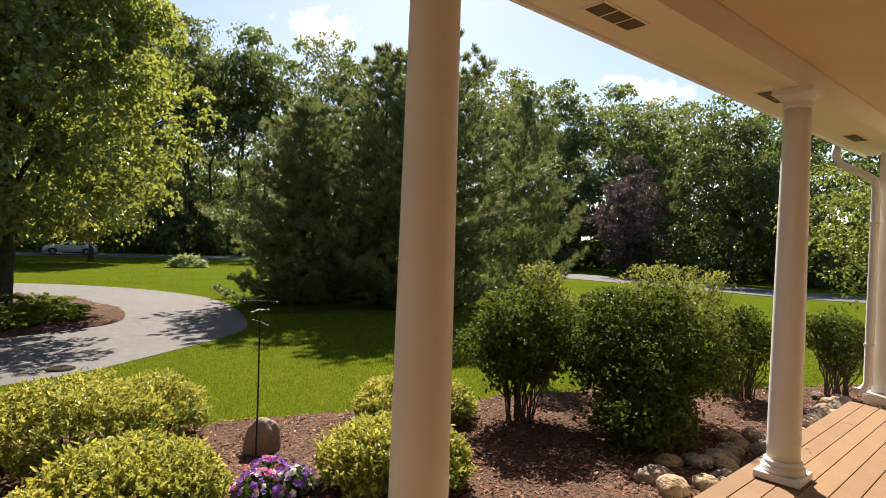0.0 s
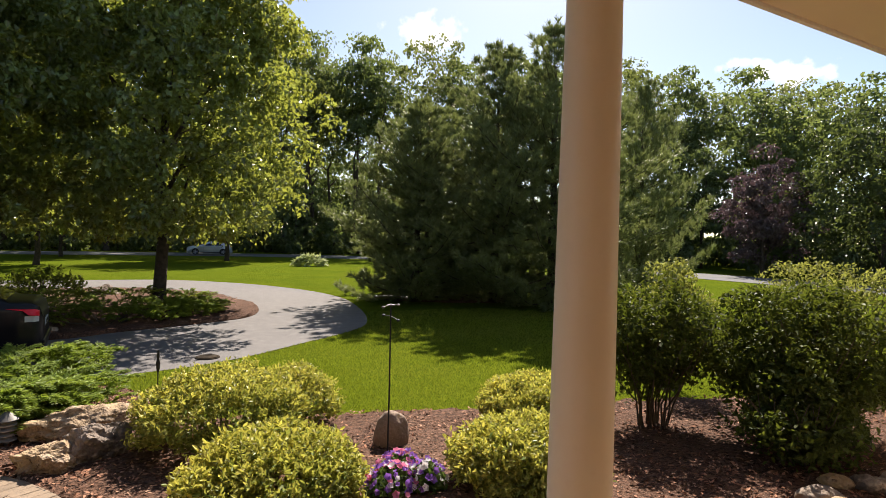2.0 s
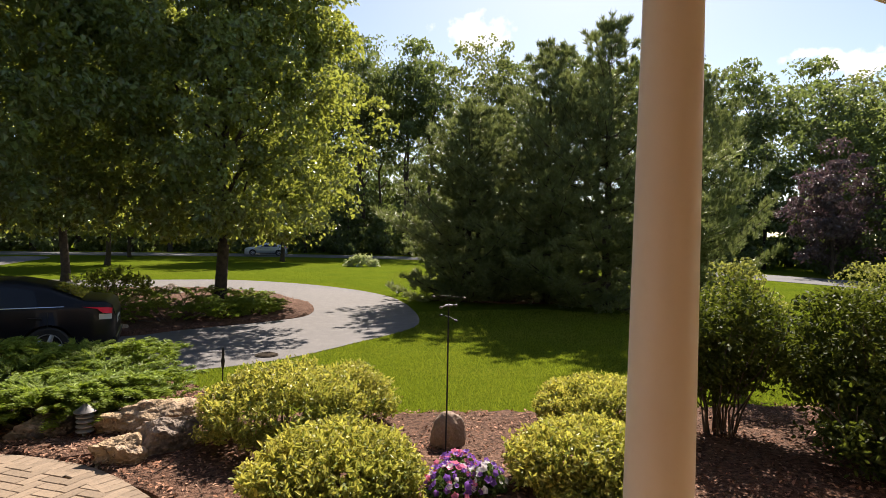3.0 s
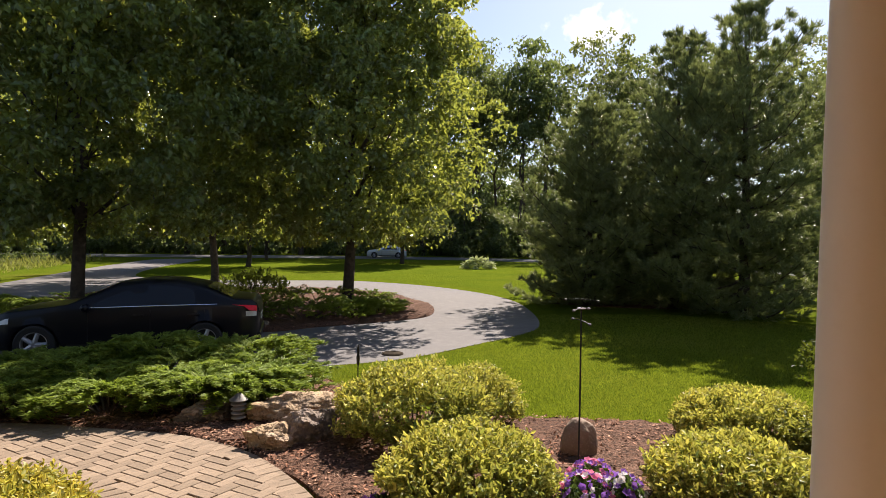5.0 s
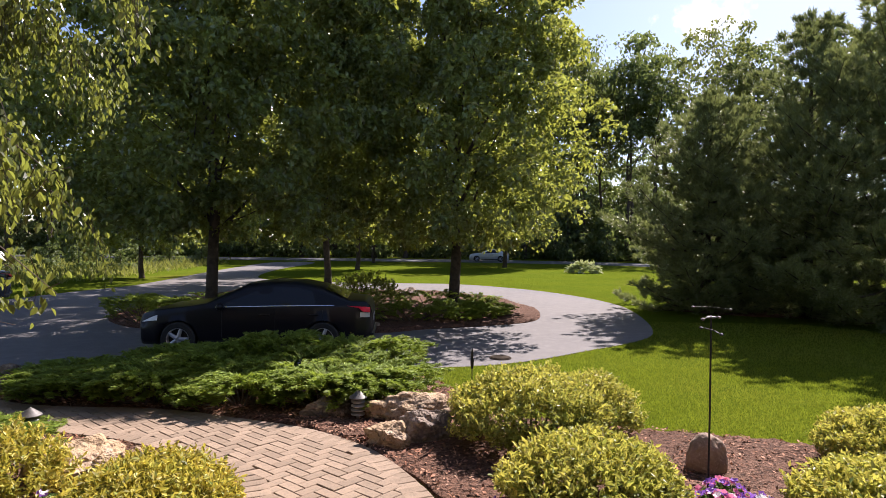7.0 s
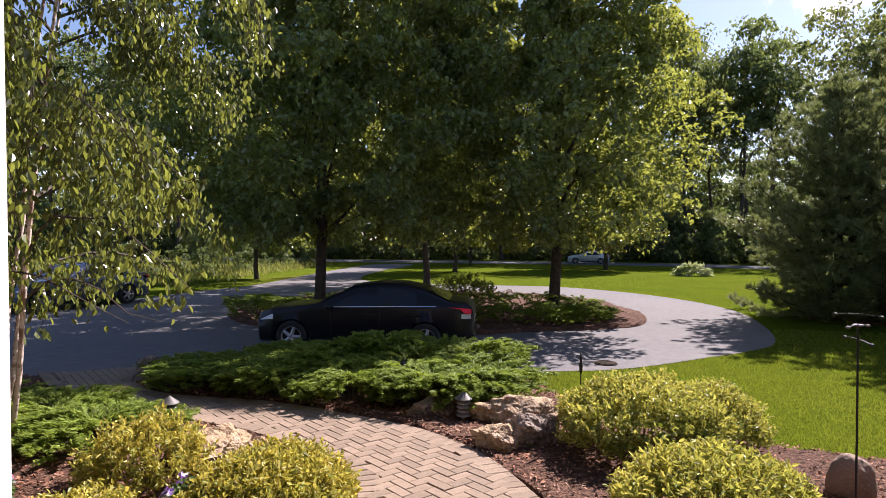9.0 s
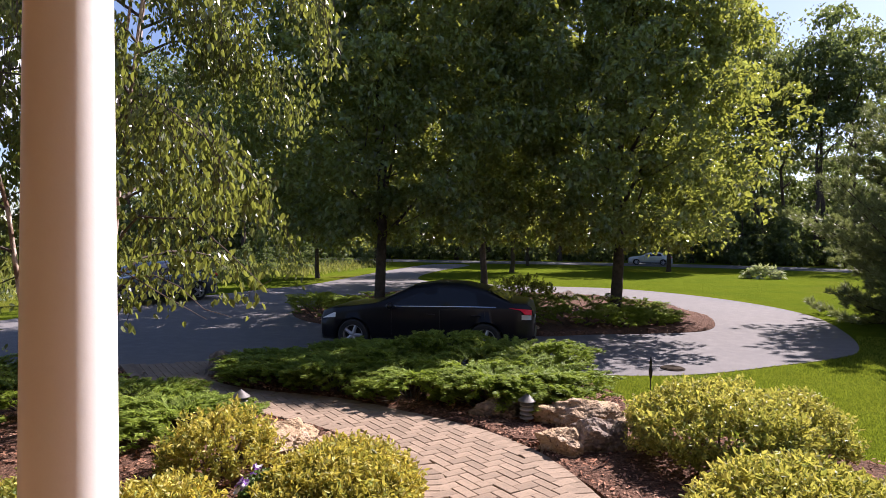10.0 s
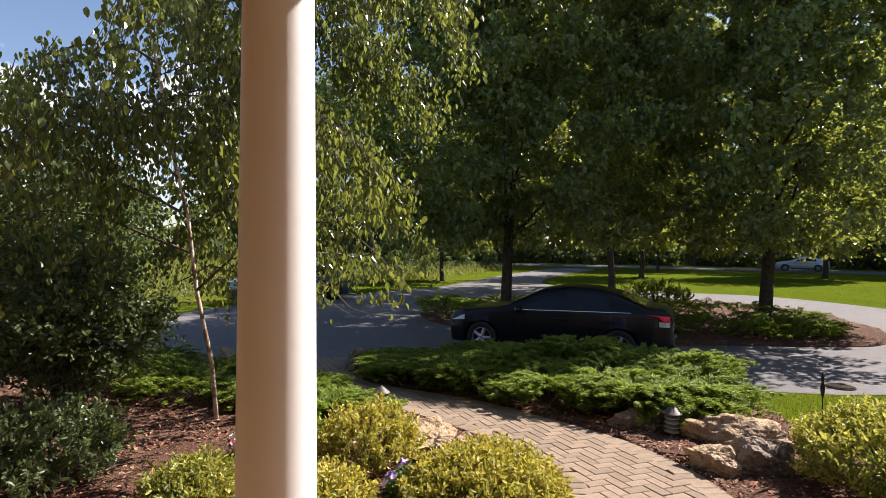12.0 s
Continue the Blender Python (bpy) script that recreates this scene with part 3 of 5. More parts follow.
def build_broadleaf(name, h, radius, low, trunk_r, mat, label, seed, clumps=700, per=55, size=0.15, clump_r=0.6, bark="bark", wobble=0.22, shell=2.4, flat=0.6, fork=0.35, taper=0.45, floor=None, limbs=12):
    """A broadleaf tree: tapered trunk, limbs, and a crown of leaf clumps with an uneven outline."""
    rng = np.random.default_rng(seed)
    t = thing(name, pose(0, 0, 0), label, "tree")
    bm = bmesh.new()
    top = h * 0.9
    pts = [Vector((0, 0, -0.15)), Vector((0, 0, 0.15))] + [Vector((rng.normal() * 0.03 * z, rng.normal() * 0.03 * z, z)) for z in np.linspace(max(0.3, low * 0.6), top, 8)]
    tube(bm, pts, [trunk_r * 1.5, trunk_r * 1.15] + [trunk_r * (1 - 0.93 * (p.z / top) ** 0.8) + 0.012 for p in pts[2:]], 12)
    part("trunk", bm, M[bark], t, smooth=True)
    cz, az = (low + h) / 2, (h - low) / 2
    for i in range(limbs):
        s = i / (limbs - 1)
        z = max(0.3, floor or 0, low * 0.85) + (h * 0.72 - max(0.3, floor or 0, low * 0.85)) * s
        a = i * 2.4 + rng.random()
        reach = radius * math.sqrt(max(0.15, 1 - ((z + 0.8 - cz) / az) ** 2)) * 0.85
        bm = bmesh.new()
        path = limb_path(rng, (0, 0, z), (math.cos(a), math.sin(a), fork + 0.25 * (s < 0.3)), reach, 0.35)
        r0 = trunk_r * (0.42 - 0.25 * s)
        tube(bm, path, [r0 * (1 - 0.85 * k / (len(path) - 1)) for k in range(len(path))], 6)
        for _ in range(2):
            k = rng.integers(1, 4)
            p2 = limb_path(rng, path[k], (math.cos(a + rng.normal() * 0.8), math.sin(a + rng.normal() * 0.8), 0.3), reach * 0.5, 0.35, 4)
            tube(bm, p2, [r0 * 0.4 * (1 - 0.8 * q / 4) for q in range(5)], 5)
        part("limb", bm, M[bark], t, smooth=True)
    d = units(clumps, rng)
    r = rng.random(clumps) ** (1 / shell) * lumpy(d, seed, wobble)
    c = d * r[:, None] * np.array([radius, radius, az])
    c[:, 2] += cz
    tall = (c[:, 2] - low) / (h - low)
    c[:, :2] *= np.clip(1.12 - taper * np.clip(tall - 0.35, 0, 1), 0.3, 1.2)[:, None]
    c[:, 2] = np.maximum(c[:, 2], low + rng.random(clumps) * 0.6)
    if floor is not None:
        c[:, 2] = np.where(c[:, 2] < floor, floor + rng.random(clumps) * 1.2, c[:, 2])
    p, out = lobed(c, clump_r * (0.6 + 0.8 * rng.random(clumps)), per, rng, flat)
    n = len(p)
    axis = units(n, rng) * 0.8 + out * 0.7 + np.array([0, 0, -0.55])
    axis /= np.linalg.norm(axis, axis=1, keepdims=True)
    nrm = units(n, rng) * 0.85 + np.array([0, 0, 0.5]) + out * 0.5
    L = size * (0.65 + 0.6 * rng.random(n))
    leaves("crown", p, axis, nrm, L, L * 0.72, M[mat], t)
    return t


def build_pine(name, h, radius, label, seed, low=0.28):
    """A white pine: whorls of long boughs with tufts of needles."""
    rng = np.random.default_rng(seed)
    t = thing(name, pose(0, 0, 0), label, "tree")
    bm = bmesh.new()
    pts = [Vector((rng.normal() * 0.04, rng.normal() * 0.04, z)) for z in np.linspace(-0.15, h, 9)]
    tube(bm, pts, [0.17 * (1 - 0.95 * i / 8) for i in range(9)], 10)
    part("trunk", bm, M["bark"], t, smooth=True)
    C, A = [], []
    z = low
    while z < h - 0.25:
        s = (z - low) / (h - low)
        reach0 = radius * (1 - s ** 1.7) ** 0.8 * (0.74 + 0.26 * min(1, s * 6))
        k = 7 if s < 0.7 else 5
        a0 = rng.random() * 7
        for i in range(k):
            reach = max(0.12, reach0 * (0.42 + 0.8 * rng.random()))
            a = a0 + i * 2 * math.pi / k + rng.normal() * 0.22
            rise = 0.05 + 0.30 * s + 0.75 * max(0.0, s - 0.4) + rng.normal() * 0.08
            m = max(2, int(reach / 0.26))
            prev = None
            pth = []
            for q in range(m + 1):
                u = q / m
                p = np.array([math.cos(a) * reach * u, math.sin(a) * reach * u, z + reach * (rise * u + 0.16 * u * u - (0.10 * math.sin(u * 3.1) + 0.05 * u) * (1 - s))])
                pth.append(p)
                if q > 0:
                    d = p - prev
                    d /= np.linalg.norm(d)
                    side = np.array([-d[1], d[0], 0])
                    spread = 0.30 * reach * (1 - abs(u - 0.55) * 0.9)
                    for sd in (-1, 0, 1):
                        for again_here in range(1 if u < 0.4 else 2):
                            w = sd * spread * (0.35 + 0.65 * rng.random())
                            C.append(p + side * w + d * abs(w) * 0.5 + rng.normal(size=3) * 0.05)
                            A.append(d * 0.8 + side * sd * 0.7 + np.array([0, 0, 0.45 + 0.5 * s]))
                prev = p
            bm = tube(bmesh.new(), [Vector(x) for x in pth], [0.03 * (1 - s) * (1 - 0.8 * q / m) + 0.006 for q in range(m + 1)], 4)
            part("bough", bm, M["bark"], t)
        z += 0.33 + 0.16 * rng.random()
    for q in range(7):
        C.append(np.array([0, 0, h - 0.5 + 0.13 * q]))
        A.append(np.array([0, 0, 1.0]))
    C, A = np.array(C), np.array(A)
    per = 32
    n = len(C) * per
    A = np.repeat(A / np.linalg.norm(A, axis=1, keepdims=True), per, 0)
    ax = A + units(n, rng) * 0.75
    ax /= np.linalg.norm(ax, axis=1, keepdims=True)
    p = np.repeat(C, per, 0) + ax * 0.09 + rng.normal(size=(n, 3)) * 0.035
    L = 0.145 * (0.7 + 0.6 * rng.random(n))
    needles("crown", p, ax, units(n, rng), L, L * 0.17, M["pine"], t)
    return t


def put(ob, x, y, scale=1.0, turn=0.0, z=None, sz=None):
    z = ground_z(x, y) if z is None else z
    ob.scale = (scale, scale, sz or scale)
    ob.matrix_world = Matrix.LocRotScale((x, y, z), Euler((0, 0, turn)), (scale, scale, sz or scale))
    return ob


def again(ob, x, y, scale=1.0, turn=0.0, sz=None, label=""):
    c = copy_thing(ob, pose(0, 0, 0))
    put(c, x, y, scale, turn, sz=sz)
    if label:
        c["label"] = label
    return c


maple_a = put(build_broadleaf("maple_tree", 13.0, 4.1, 0.7, 0.165, "maple", "tall broad maple with sunlit yellow-green leaves in the island bed", 11, clumps=1150, per=80, size=0.145, clump_r=0.40, flat=0.8, wobble=0.24, taper=0.6, floor=2.0, limbs=18, fork=0.8), 0.05, 15.4)
maple_b = put(build_broadleaf("maple_tree", 13.2, 4.1, 0.7, 0.15, "maple", "tall shaded maple with dark green leaves in the island bed", 12, clumps=1150, per=80, size=0.145, clump_r=0.40, flat=0.8, wobble=0.24, taper=0.75, floor=2.1, limbs=18, fork=0.8), -6.25, 13.4)
put(build_broadleaf("maple_tree", 16.6, 5.5, 0.8, 0.16, "maple", "shaded maple beyond the drive loop", 14, clumps=820, per=84, size=0.18, clump_r=0.5, flat=0.7, wobble=0.22, floor=2.1, limbs=14, fork=0.8), -4.9, 26.0)
maple_far = put(build_broadleaf("maple_tree", 12.4, 4.2, 1.2, 0.17, "maple", "maple standing on the lawn near the street", 13, clumps=260, per=86, size=0.27, clump_r=0.9, flat=0.7, wobble=0.25, floor=2.3, limbs=8, fork=0.8), -4.4, 38.5, 0.9, 0.7)
again(maple_far, -14.6, 28.8, 0.72, 4.0, label="young maple on the grass verge of the drive")
again(maple_far, 6.9, 43.6, 0.95, 2.0, sz=0.95, label="maple on the lawn beside the street")
again(maple_far, -3.8, 50.5, 0.8, 5.0, label="maple on the street verge")
again(maple_far, -18.0, 50.0, 0.8, 1.0, label="maple on the street verge")
pine_a = put(build_pine("pine_tree", 8.5, 3.3, "large white pine with dark needles and mulch below", 21), 10.2, 14.3)
pine_b = put(build_pine("pine_tree", 6.4, 2.85, "broad white pine with dark blue-green needles", 22), 7.8, 15.5)
again(pine_a, 11.3, 12.7, 1.06, 2.1, label="tall white pine with sunlit outer boughs")
again(pine_b, 9.0, 16.8, 1.05, 3.3, label="broad white pine in the shade of its neighbours")
again(pine_b, 17.4, 14.2, 0.8, 1.3, sz=1.3, label="slender dark pine behind the white pines")


# Woods beyond the street
wood_a = build_broadleaf("woodland_tree", 21, 4.0, 8.0, 0.24, "woodleaf", "tall woodland tree with bare lower trunk", 31, clumps=40, per=74, size=0.38, clump_r=1.35, wobble=0.2, shell=2.2, flat=0.62, limbs=6, fork=0.7)
wood_b = build_broadleaf("woodland_tree", 22, 4.3, 9.0, 0.22, "woodleaf2", "tall woodland tree with olive leaves and bare trunk", 32, clumps=42, per=72, size=0.38, clump_r=1.35, wobble=0.2, shell=2.2, flat=0.62, limbs=6, fork=0.7)
wood_c = build_broadleaf("woodland_tree", 14, 4.4, 2.0, 0.2, "woodleaf", "full green woodland tree", 33, clumps=56, per=84, size=0.34, clump_r=1.2, wobble=0.3, shell=2.2, limbs=6)
wood_d = build_broadleaf("woodland_tree", 7, 3.2, -2.5, 0.1, "woodleaf", "low dense woodland thicket tree", 34, clumps=28, per=50, size=0.48, clump_r=1.1, wobble=0.35, shell=1.6, floor=0.25, limbs=3)


def build_woods():
    rng = np.random.default_rng(5)
    first = {id(wood_a): True, id(wood_b): True, id(wood_c): True, id(wood_d): True}

    def place(ob, x, y, s, sz=None):
        if first[id(ob)]:
            first[id(ob)] = False
            put(ob, x, y, s, rng.random() * 6, sz=sz)
        else:
            again(ob, x, y, s, rng.random() * 6, sz=sz)
    # tall wood straight over the street
    for row, (off, step) in enumerate(((66, 4.4), (72, 8.5))):
        x = -70.0 + row * 2
        while x < 26:
            y = off + rng.normal() * 1.2 - 0.012 * max(0, x) ** 1.7
            place(wood_a if rng.random() < 0.5 else wood_b, x, y, 1.06 + 0.28 * rng.random())
            x += step * (0.75 + 0.5 * rng.random())
    # under-storey at the wood's edge
    x = -70.0
    while x < 28:
        place(wood_d, x, 66.0 + rng.normal() * 1.0 - 0.012 * max(0, x) ** 1.7, 0.7 + 0.4 * rng.random())
        place(wood_d, x + 1.5, 73.0 + rng.normal() * 1.0 - 0.012 * max(0, x) ** 1.7, 1.0 + 0.5 * rng.random())
        x += 3.7
    x = -80.0
    while x < 34:
        place(wood_c, x, 80.0 + rng.normal() * 2.0 - 0.012 * max(0, x) ** 1.7, 1.05 + 0.25 * rng.random())
        x += 7.5
    # bushes along the meadow's edge by the drive
    for x, y, k in ((-20.5, 36.0, 0.26), (-19.0, 38.0, 0.3), (-17.8, 40.5, 0.3), (-16.6, 43.5, 0.28), (-22.5, 34.5, 0.28), (-17.6, 33.0, 0.22), (-19.4, 32.0, 0.25), (-24.0, 31.0, 0.3), (-21.5, 29.5, 0.22)):
        place(wood_d, x, y, k * 1.2, k)
    # trees past the meadow
    for k in range(7):
        place(wood_d, -52.0 - 3.0 * rng.random(), 52.0 - 10.0 * k, 1.6 + 0.3 * rng.random(), 1.3 + 0.3 * rng.random())
        place(wood_d, -44.0 - 3.0 * rng.random(), 52.0 - 10.0 * k, 0.9 + 0.3 * rng.random())
    # the tall wood goes on round the bend
    for k in range(13):
        u = k / 12
        a = radians(73 - 46 * u)
        hgt = 1.22 - 0.30 * u * u
        for r in ((69, 76) if k % 2 == 0 else (69,)):
            place(wood_a if rng.random() < 0.5 else wood_b, (r + rng.normal()) * math.cos(a + rng.normal() * 0.012), r * math.sin(a) - 1.0, 1.0 + 0.2 * rng.random(), hgt * (0.94 + 0.14 * rng.random()))
        place(wood_d, 64 * math.cos(a + 0.02), 64 * math.sin(a + 0.02), 0.9 + 0.3 * rng.random())
        place(wood_d, 84 * math.cos(a), 84 * math.sin(a), 1.3 + 0.2 * rng.random())
    # fuller trees behind the tall trunks
    for az in (60, 64, 67.5, 71, 75):
        place(wood_c, 90 * math.cos(radians(az)), 90 * math.sin(radians(az)), 1.1, 1.0)
    # lower wood round the bend of the street
    for x, y, s, sz in WOOD_EAST:
        place(wood_c, x, y, s, sz)
    for x, y in ((32, 50), (37, 45), (41, 38), (43, 31), (44, 24), (44, 17), (43, 10), (41, 3), (39, -4), (36, -11), (48, 26), (48, 20), (48, 14), (47, 8), (58, 40), (60, 34), (61, 27), (62, 14), (58, 46), (55, 33), (56, 26), (56, 19)):
        place(wood_d, x, y, 0.85 + 0.3 * rng.random())


WOOD_EAST = [(37, 53, 0.9, 0.9), (48, 45, 0.9, 1.0), (51, 37, 1.0, 1.1), (52, 29, 1.1, 1.2), (53, 22, 1.1, 1.2), (54, 15, 1.0, 1.1), (45, 38, 0.8, 0.85), (46, 31, 0.8, 0.8), (52, 8, 1.0, 0.95), (50, 1, 1.0, 1.0), (47, -6, 1.0, 1.0), (42, -14, 1.0, 1.0), (61, 31, 1.3, 1.2), (62, 20, 1.25, 1.2), (61, 5, 1.2, 1.15)]
build_woods()
purple = put(build_broadleaf("purple_leaf_tree", 8.9, 2.9, 0.5, 0.14, "purple", "dark purple-leaved tree beyond the lawn", 41, clumps=80, per=110, size=0.24, clump_r=0.85, wobble=0.3), 39.6, 21.7)
dark_tree = put(build_broadleaf("round_lawn_tree", 11.6, 4.8, 0.5, 0.2, "darkleaf", "round dark green tree at the lawn's far edge", 42, clumps=110, per=120, size=0.30, clump_r=1.15, wobble=0.34), 40.4, 14.6)
lawn_tree = put(build_broadleaf("small_yellow_green_tree", 4.4, 1.75, 0.9, 0.06, "birchleaf", "small yellow-green ornamental tree on the side lawn", 43, clumps=90, per=60, size=0.09, clump_r=0.42, wobble=0.4), 12.5, 1.1)


# Birch by the path, with hanging leaves
def build_birch():
    rng = np.random.default_rng(51)
    t = thing("birch_tree", pose(-6.29, 3.3, ground_z(0, 3.3)), "multi-stemmed birch with pale peeling bark and hanging leaves", "tree")
    twigs = []
    for dx, dy, lean, head, h, count in ((0.0, 0.0, 0.20, -2.35, 6.0, 12), (0.28, 0.22, 0.12, 0.4, 6.4, 19), (0.1, 0.35, 0.2, 1.6, 5.6, 13), (0.36, 0.05, 0.10, 1.0, 5.8, 6)):
        bm = bmesh.new()
        pts = []
        for k in range(9):
            z = h * k / 8
            pts.append(Vector((dx + math.cos(head) * lean * z * (0.6 + 0.05 * z) + rng.normal() * 0.02, dy + math.sin(head) * lean * z * (0.6 + 0.05 * z) + rng.normal() * 0.02, z - 0.1)))
        tube(bm, pts, [0.018 * (1 - 0.85 * k / 8) + 0.006 for k in range(9)], 10)
        part("trunk", bm, M["birchbark"], t, smooth=True)
        for i in range(count):
            k = 2 + i * 6 / count
            a = pts[int(k)].lerp(pts[min(8, int(k) + 1)], k % 1)
            ang = rng.random() * 6.28
            reach = (2.3 - 0.15 * max(0, a.z - 2.5)) * (0.55 + 0.5 * rng.random())
            path = [a]
            for q in range(1, 7):
                u = q / 6
                path.append(a + Vector((math.cos(ang + 0.3 * u) * reach * u, math.sin(ang + 0.3 * u) * reach * u, reach * (0.75 * u - 0.85 * u * u) + rng.normal() * 0.03)))
            bm = bmesh.new()
            tube(bm, path, [0.016 * (1 - 0.85 * q / 6) for q in range(7)], 5)
            for q in range(2, 7):
                tress = Vector((rng.normal() * 0.14, rng.normal() * 0.14, 0.0))
                long = 0.35 + 0.65 * rng.random()
                for _ in range(8):
                    s = path[q] + Vector(rng.normal(size=3)) * 0.07
                    drop = long * (0.5 + 0.5 * rng.random())
                    e = s + tress + Vector((rng.normal() * 0.10, rng.normal() * 0.10, -drop))
                    e.z = max(e.z, 1.12 + 0.5 * rng.random())
                    if s.z - e.z < 0.1 or (e.z < 2.0 and rng.random() < 0.6):
                        continue
                    twigs.append((s, e))
            part("branch", bm, M["twig"], t)
    bm = bmesh.new()
    P = []
    for s, e in twigs:
        tube(bm, [s, s.lerp(e, 0.5) + Vector((0.03, 0.02, 0.04)), e], [0.004, 0.003, 0.0015], 3)
        for k in range(19):
            P.append(np.array(s.lerp(e, 1.08 * (k + rng.random()) / 19)) + rng.normal(size=3) * 0.055)
    part("twig_tangle", bm, M["twig"], t)["kind"] = "stuff"
    P = np.array(P)
    n = len(P)
    ax = units(n, rng) * 0.55 + np.array([0, 0, -1.0])
    ax /= np.linalg.norm(ax, axis=1, keepdims=True)
    L = 0.066 * (0.7 + 0.6 * rng.random(n))
    leaves("crown", P, ax, units(n, rng) * np.array([1, 1, 0.4]), L, L * 0.62, M["birchleaf"], t, oval=True)


build_birch()


# Shrubs
def build_mound(x, y, w, top, label, seed, mat="gold", size=0.044, count=19800, deep=1.0, lump=0.16):
    """A clipped, dense mounded shrub: short stems and a thick shell of small leaves with a lumpy outline."""
    rng = np.random.default_rng(seed)
    z0 = ground_z(x, y) + 0.03
    t = thing("mounded_shrub", pose(x, y, z0), label, "shrub", "mounded shrubs")
    h = top - z0
    for i in range(9):
        a = rng.random() * 6.28
        r = w * 0.36 * rng.random()
        bm = tube(bmesh.new(), [(math.cos(a) * 0.08, math.sin(a) * 0.08, -0.05), (math.cos(a) * r * 0.6, math.sin(a) * r * 0.6, h * 0.35), (math.cos(a) * r, math.sin(a) * r, h * 0.75)], [0.012, 0.009, 0.004], 5)
        part("stem", bm, M["twig"], t)
    sprigs = count // 9
    d = units(sprigs, rng)
    d[:, 2] = np.abs(d[:, 2]) * 1.15 - 0.25
    d /= np.linalg.norm(d, axis=1, keepdims=True)
    r = (0.70 + 0.28 * rng.random(sprigs) ** 0.6) * lumpy(d, seed, lump, 2.2)
    c = d * r[:, None] * np.array([w / 2, w / 2 * deep, h * 0.56]) + np.array([0, 0, h * 0.36])
    c[:, 2] = np.maximum(c[:, 2], 0.05)
    k = 9
    n = sprigs * k
    out = np.repeat(d, k, 0)
    up = np.repeat(d * 0.6 + np.array([0, 0, 0.7]) + rng.normal(size=(sprigs, 3)) * 0.3, k, 0)
    up /= np.linalg.norm(up, axis=1, keepdims=True)
    along = np.tile(np.linspace(-0.06, 0.06, k), sprigs)[:, None] * 1.1
    ax = units(n, rng) + up * 0.75
    ax /= np.linalg.norm(ax, axis=1, keepdims=True)
    p = np.repeat(c, k, 0) + up * along + ax * size * 0.4
    L = size * (0.65 + 0.55 * rng.random(n))
    leaves("foliage", p, ax, units(n, rng) * 0.9 + up * 0.6, L, L * 0.47, M[mat], t, oval=True)
    return t


GOLD = "dense mounded shrub with yellow-edged green leaves in the mulch bed"
build_mound(-0.35, 4.05, 1.45, 0.96, GOLD, 61, mat="cream")
build_mound(0.35, 4.3, 0.9, 0.86, GOLD, 62, count=7200, mat="cream")
build_mound(-0.30, 2.45, 1.15, 0.84, GOLD, 63, mat="cream")
build_mound(2.60, 3.15, 1.25, 0.75, GOLD, 64, mat="cream")
build_mound(1.40, 1.95, 1.12, 0.81, GOLD, 65, mat="cream")
build_mound(-3.13, 2.45, 1.05, 0.71, "golden-leaved mounded shrub beside the paved path", 66, lump=0.24)
build_mound(-4.25, 2.85, 0.8, 0.81, "yellow-green variegated shrub beside the rocks", 67, count=5400, lump=0.38)
build_mound(-6.2, 1.5, 1.0, 0.92, "loose green shrub with glossy leaves in the mulch bed", 68, count=6300, mat="lilac", size=0.05, lump=0.5)
build_mound(-4.95, 1.72, 0.6, 0.62, "small loose yellow-green shrub in the mulch bed", 71, count=3200, mat="cream", size=0.045, lump=0.5)
build_mound(-4.1, 1.9, 0.7, 0.62, "low yellow-green shrub among flowers", 69, count=4500, lump=0.35)


def build_vase_shrub(x, y, w, top, label, seed, count=9000, clear=0.3, size=0.045, mat="boxleaf"):
    """An upright shrub: bare fanned stems below and a loose leafy head."""
    rng = np.random.default_rng(seed)
    z0 = ground_z(x, y) + 0.03
    t = thing("upright_shrub", pose(x, y, z0), label, "shrub", "upright shrubs")
    h = top - z0
    for i in range(30):
        a = rng.random() * 6.28
        r = w * 0.5 * math.sqrt(rng.random()) * 0.95
        path = [Vector((math.cos(a) * 0.16 * (0.4 + r / w), math.sin(a) * 0.16 * (0.4 + r / w), -0.05))]
        for q in range(1, 6):
            u = q / 5
            path.append(Vector((math.cos(a) * r * u ** 0.8 + rng.normal() * 0.03, math.sin(a) * r * u ** 0.8 + rng.normal() * 0.03, h * 0.93 * u * (1 - 0.22 * (r / (w * 0.5)) ** 2))))
        part("stem", tube(bmesh.new(), path, [0.010, 0.009, 0.008, 0.006, 0.004, 0.002], 5), M["twig"], t)
    k = 60
    s = count // k
    d = units(s, rng)
    r = rng.random(s) ** (1 / 2.6) * lumpy(d, seed, 0.22, 2.4) * 0.93
    c = d * r[:, None] * np.array([w / 2, w / 2, h * (1 - clear) / 2]) + np.array([0, 0, h * (1 + clear) / 2])
    low = c[:, 2] < h * (clear + 0.25)
    c[low, :2] *= 0.85
    p, out = lobed(c, size * 3.2 * (0.7 + 0.7 * rng.random(s)), k, rng, 0.8)
    n = len(p)
    ax = units(n, rng) + out * 0.6 + np.array([0, 0, 0.1])
    ax /= np.linalg.norm(ax, axis=1, keepdims=True)
    L = size * (0.7 + 0.6 * rng.random(n))
    leaves("foliage", p, ax, units(n, rng) * 0.6 + out * 0.6 + np.array([0, 0, 0.5]), L, L * 0.55, M[mat], t, oval=True)
    return t


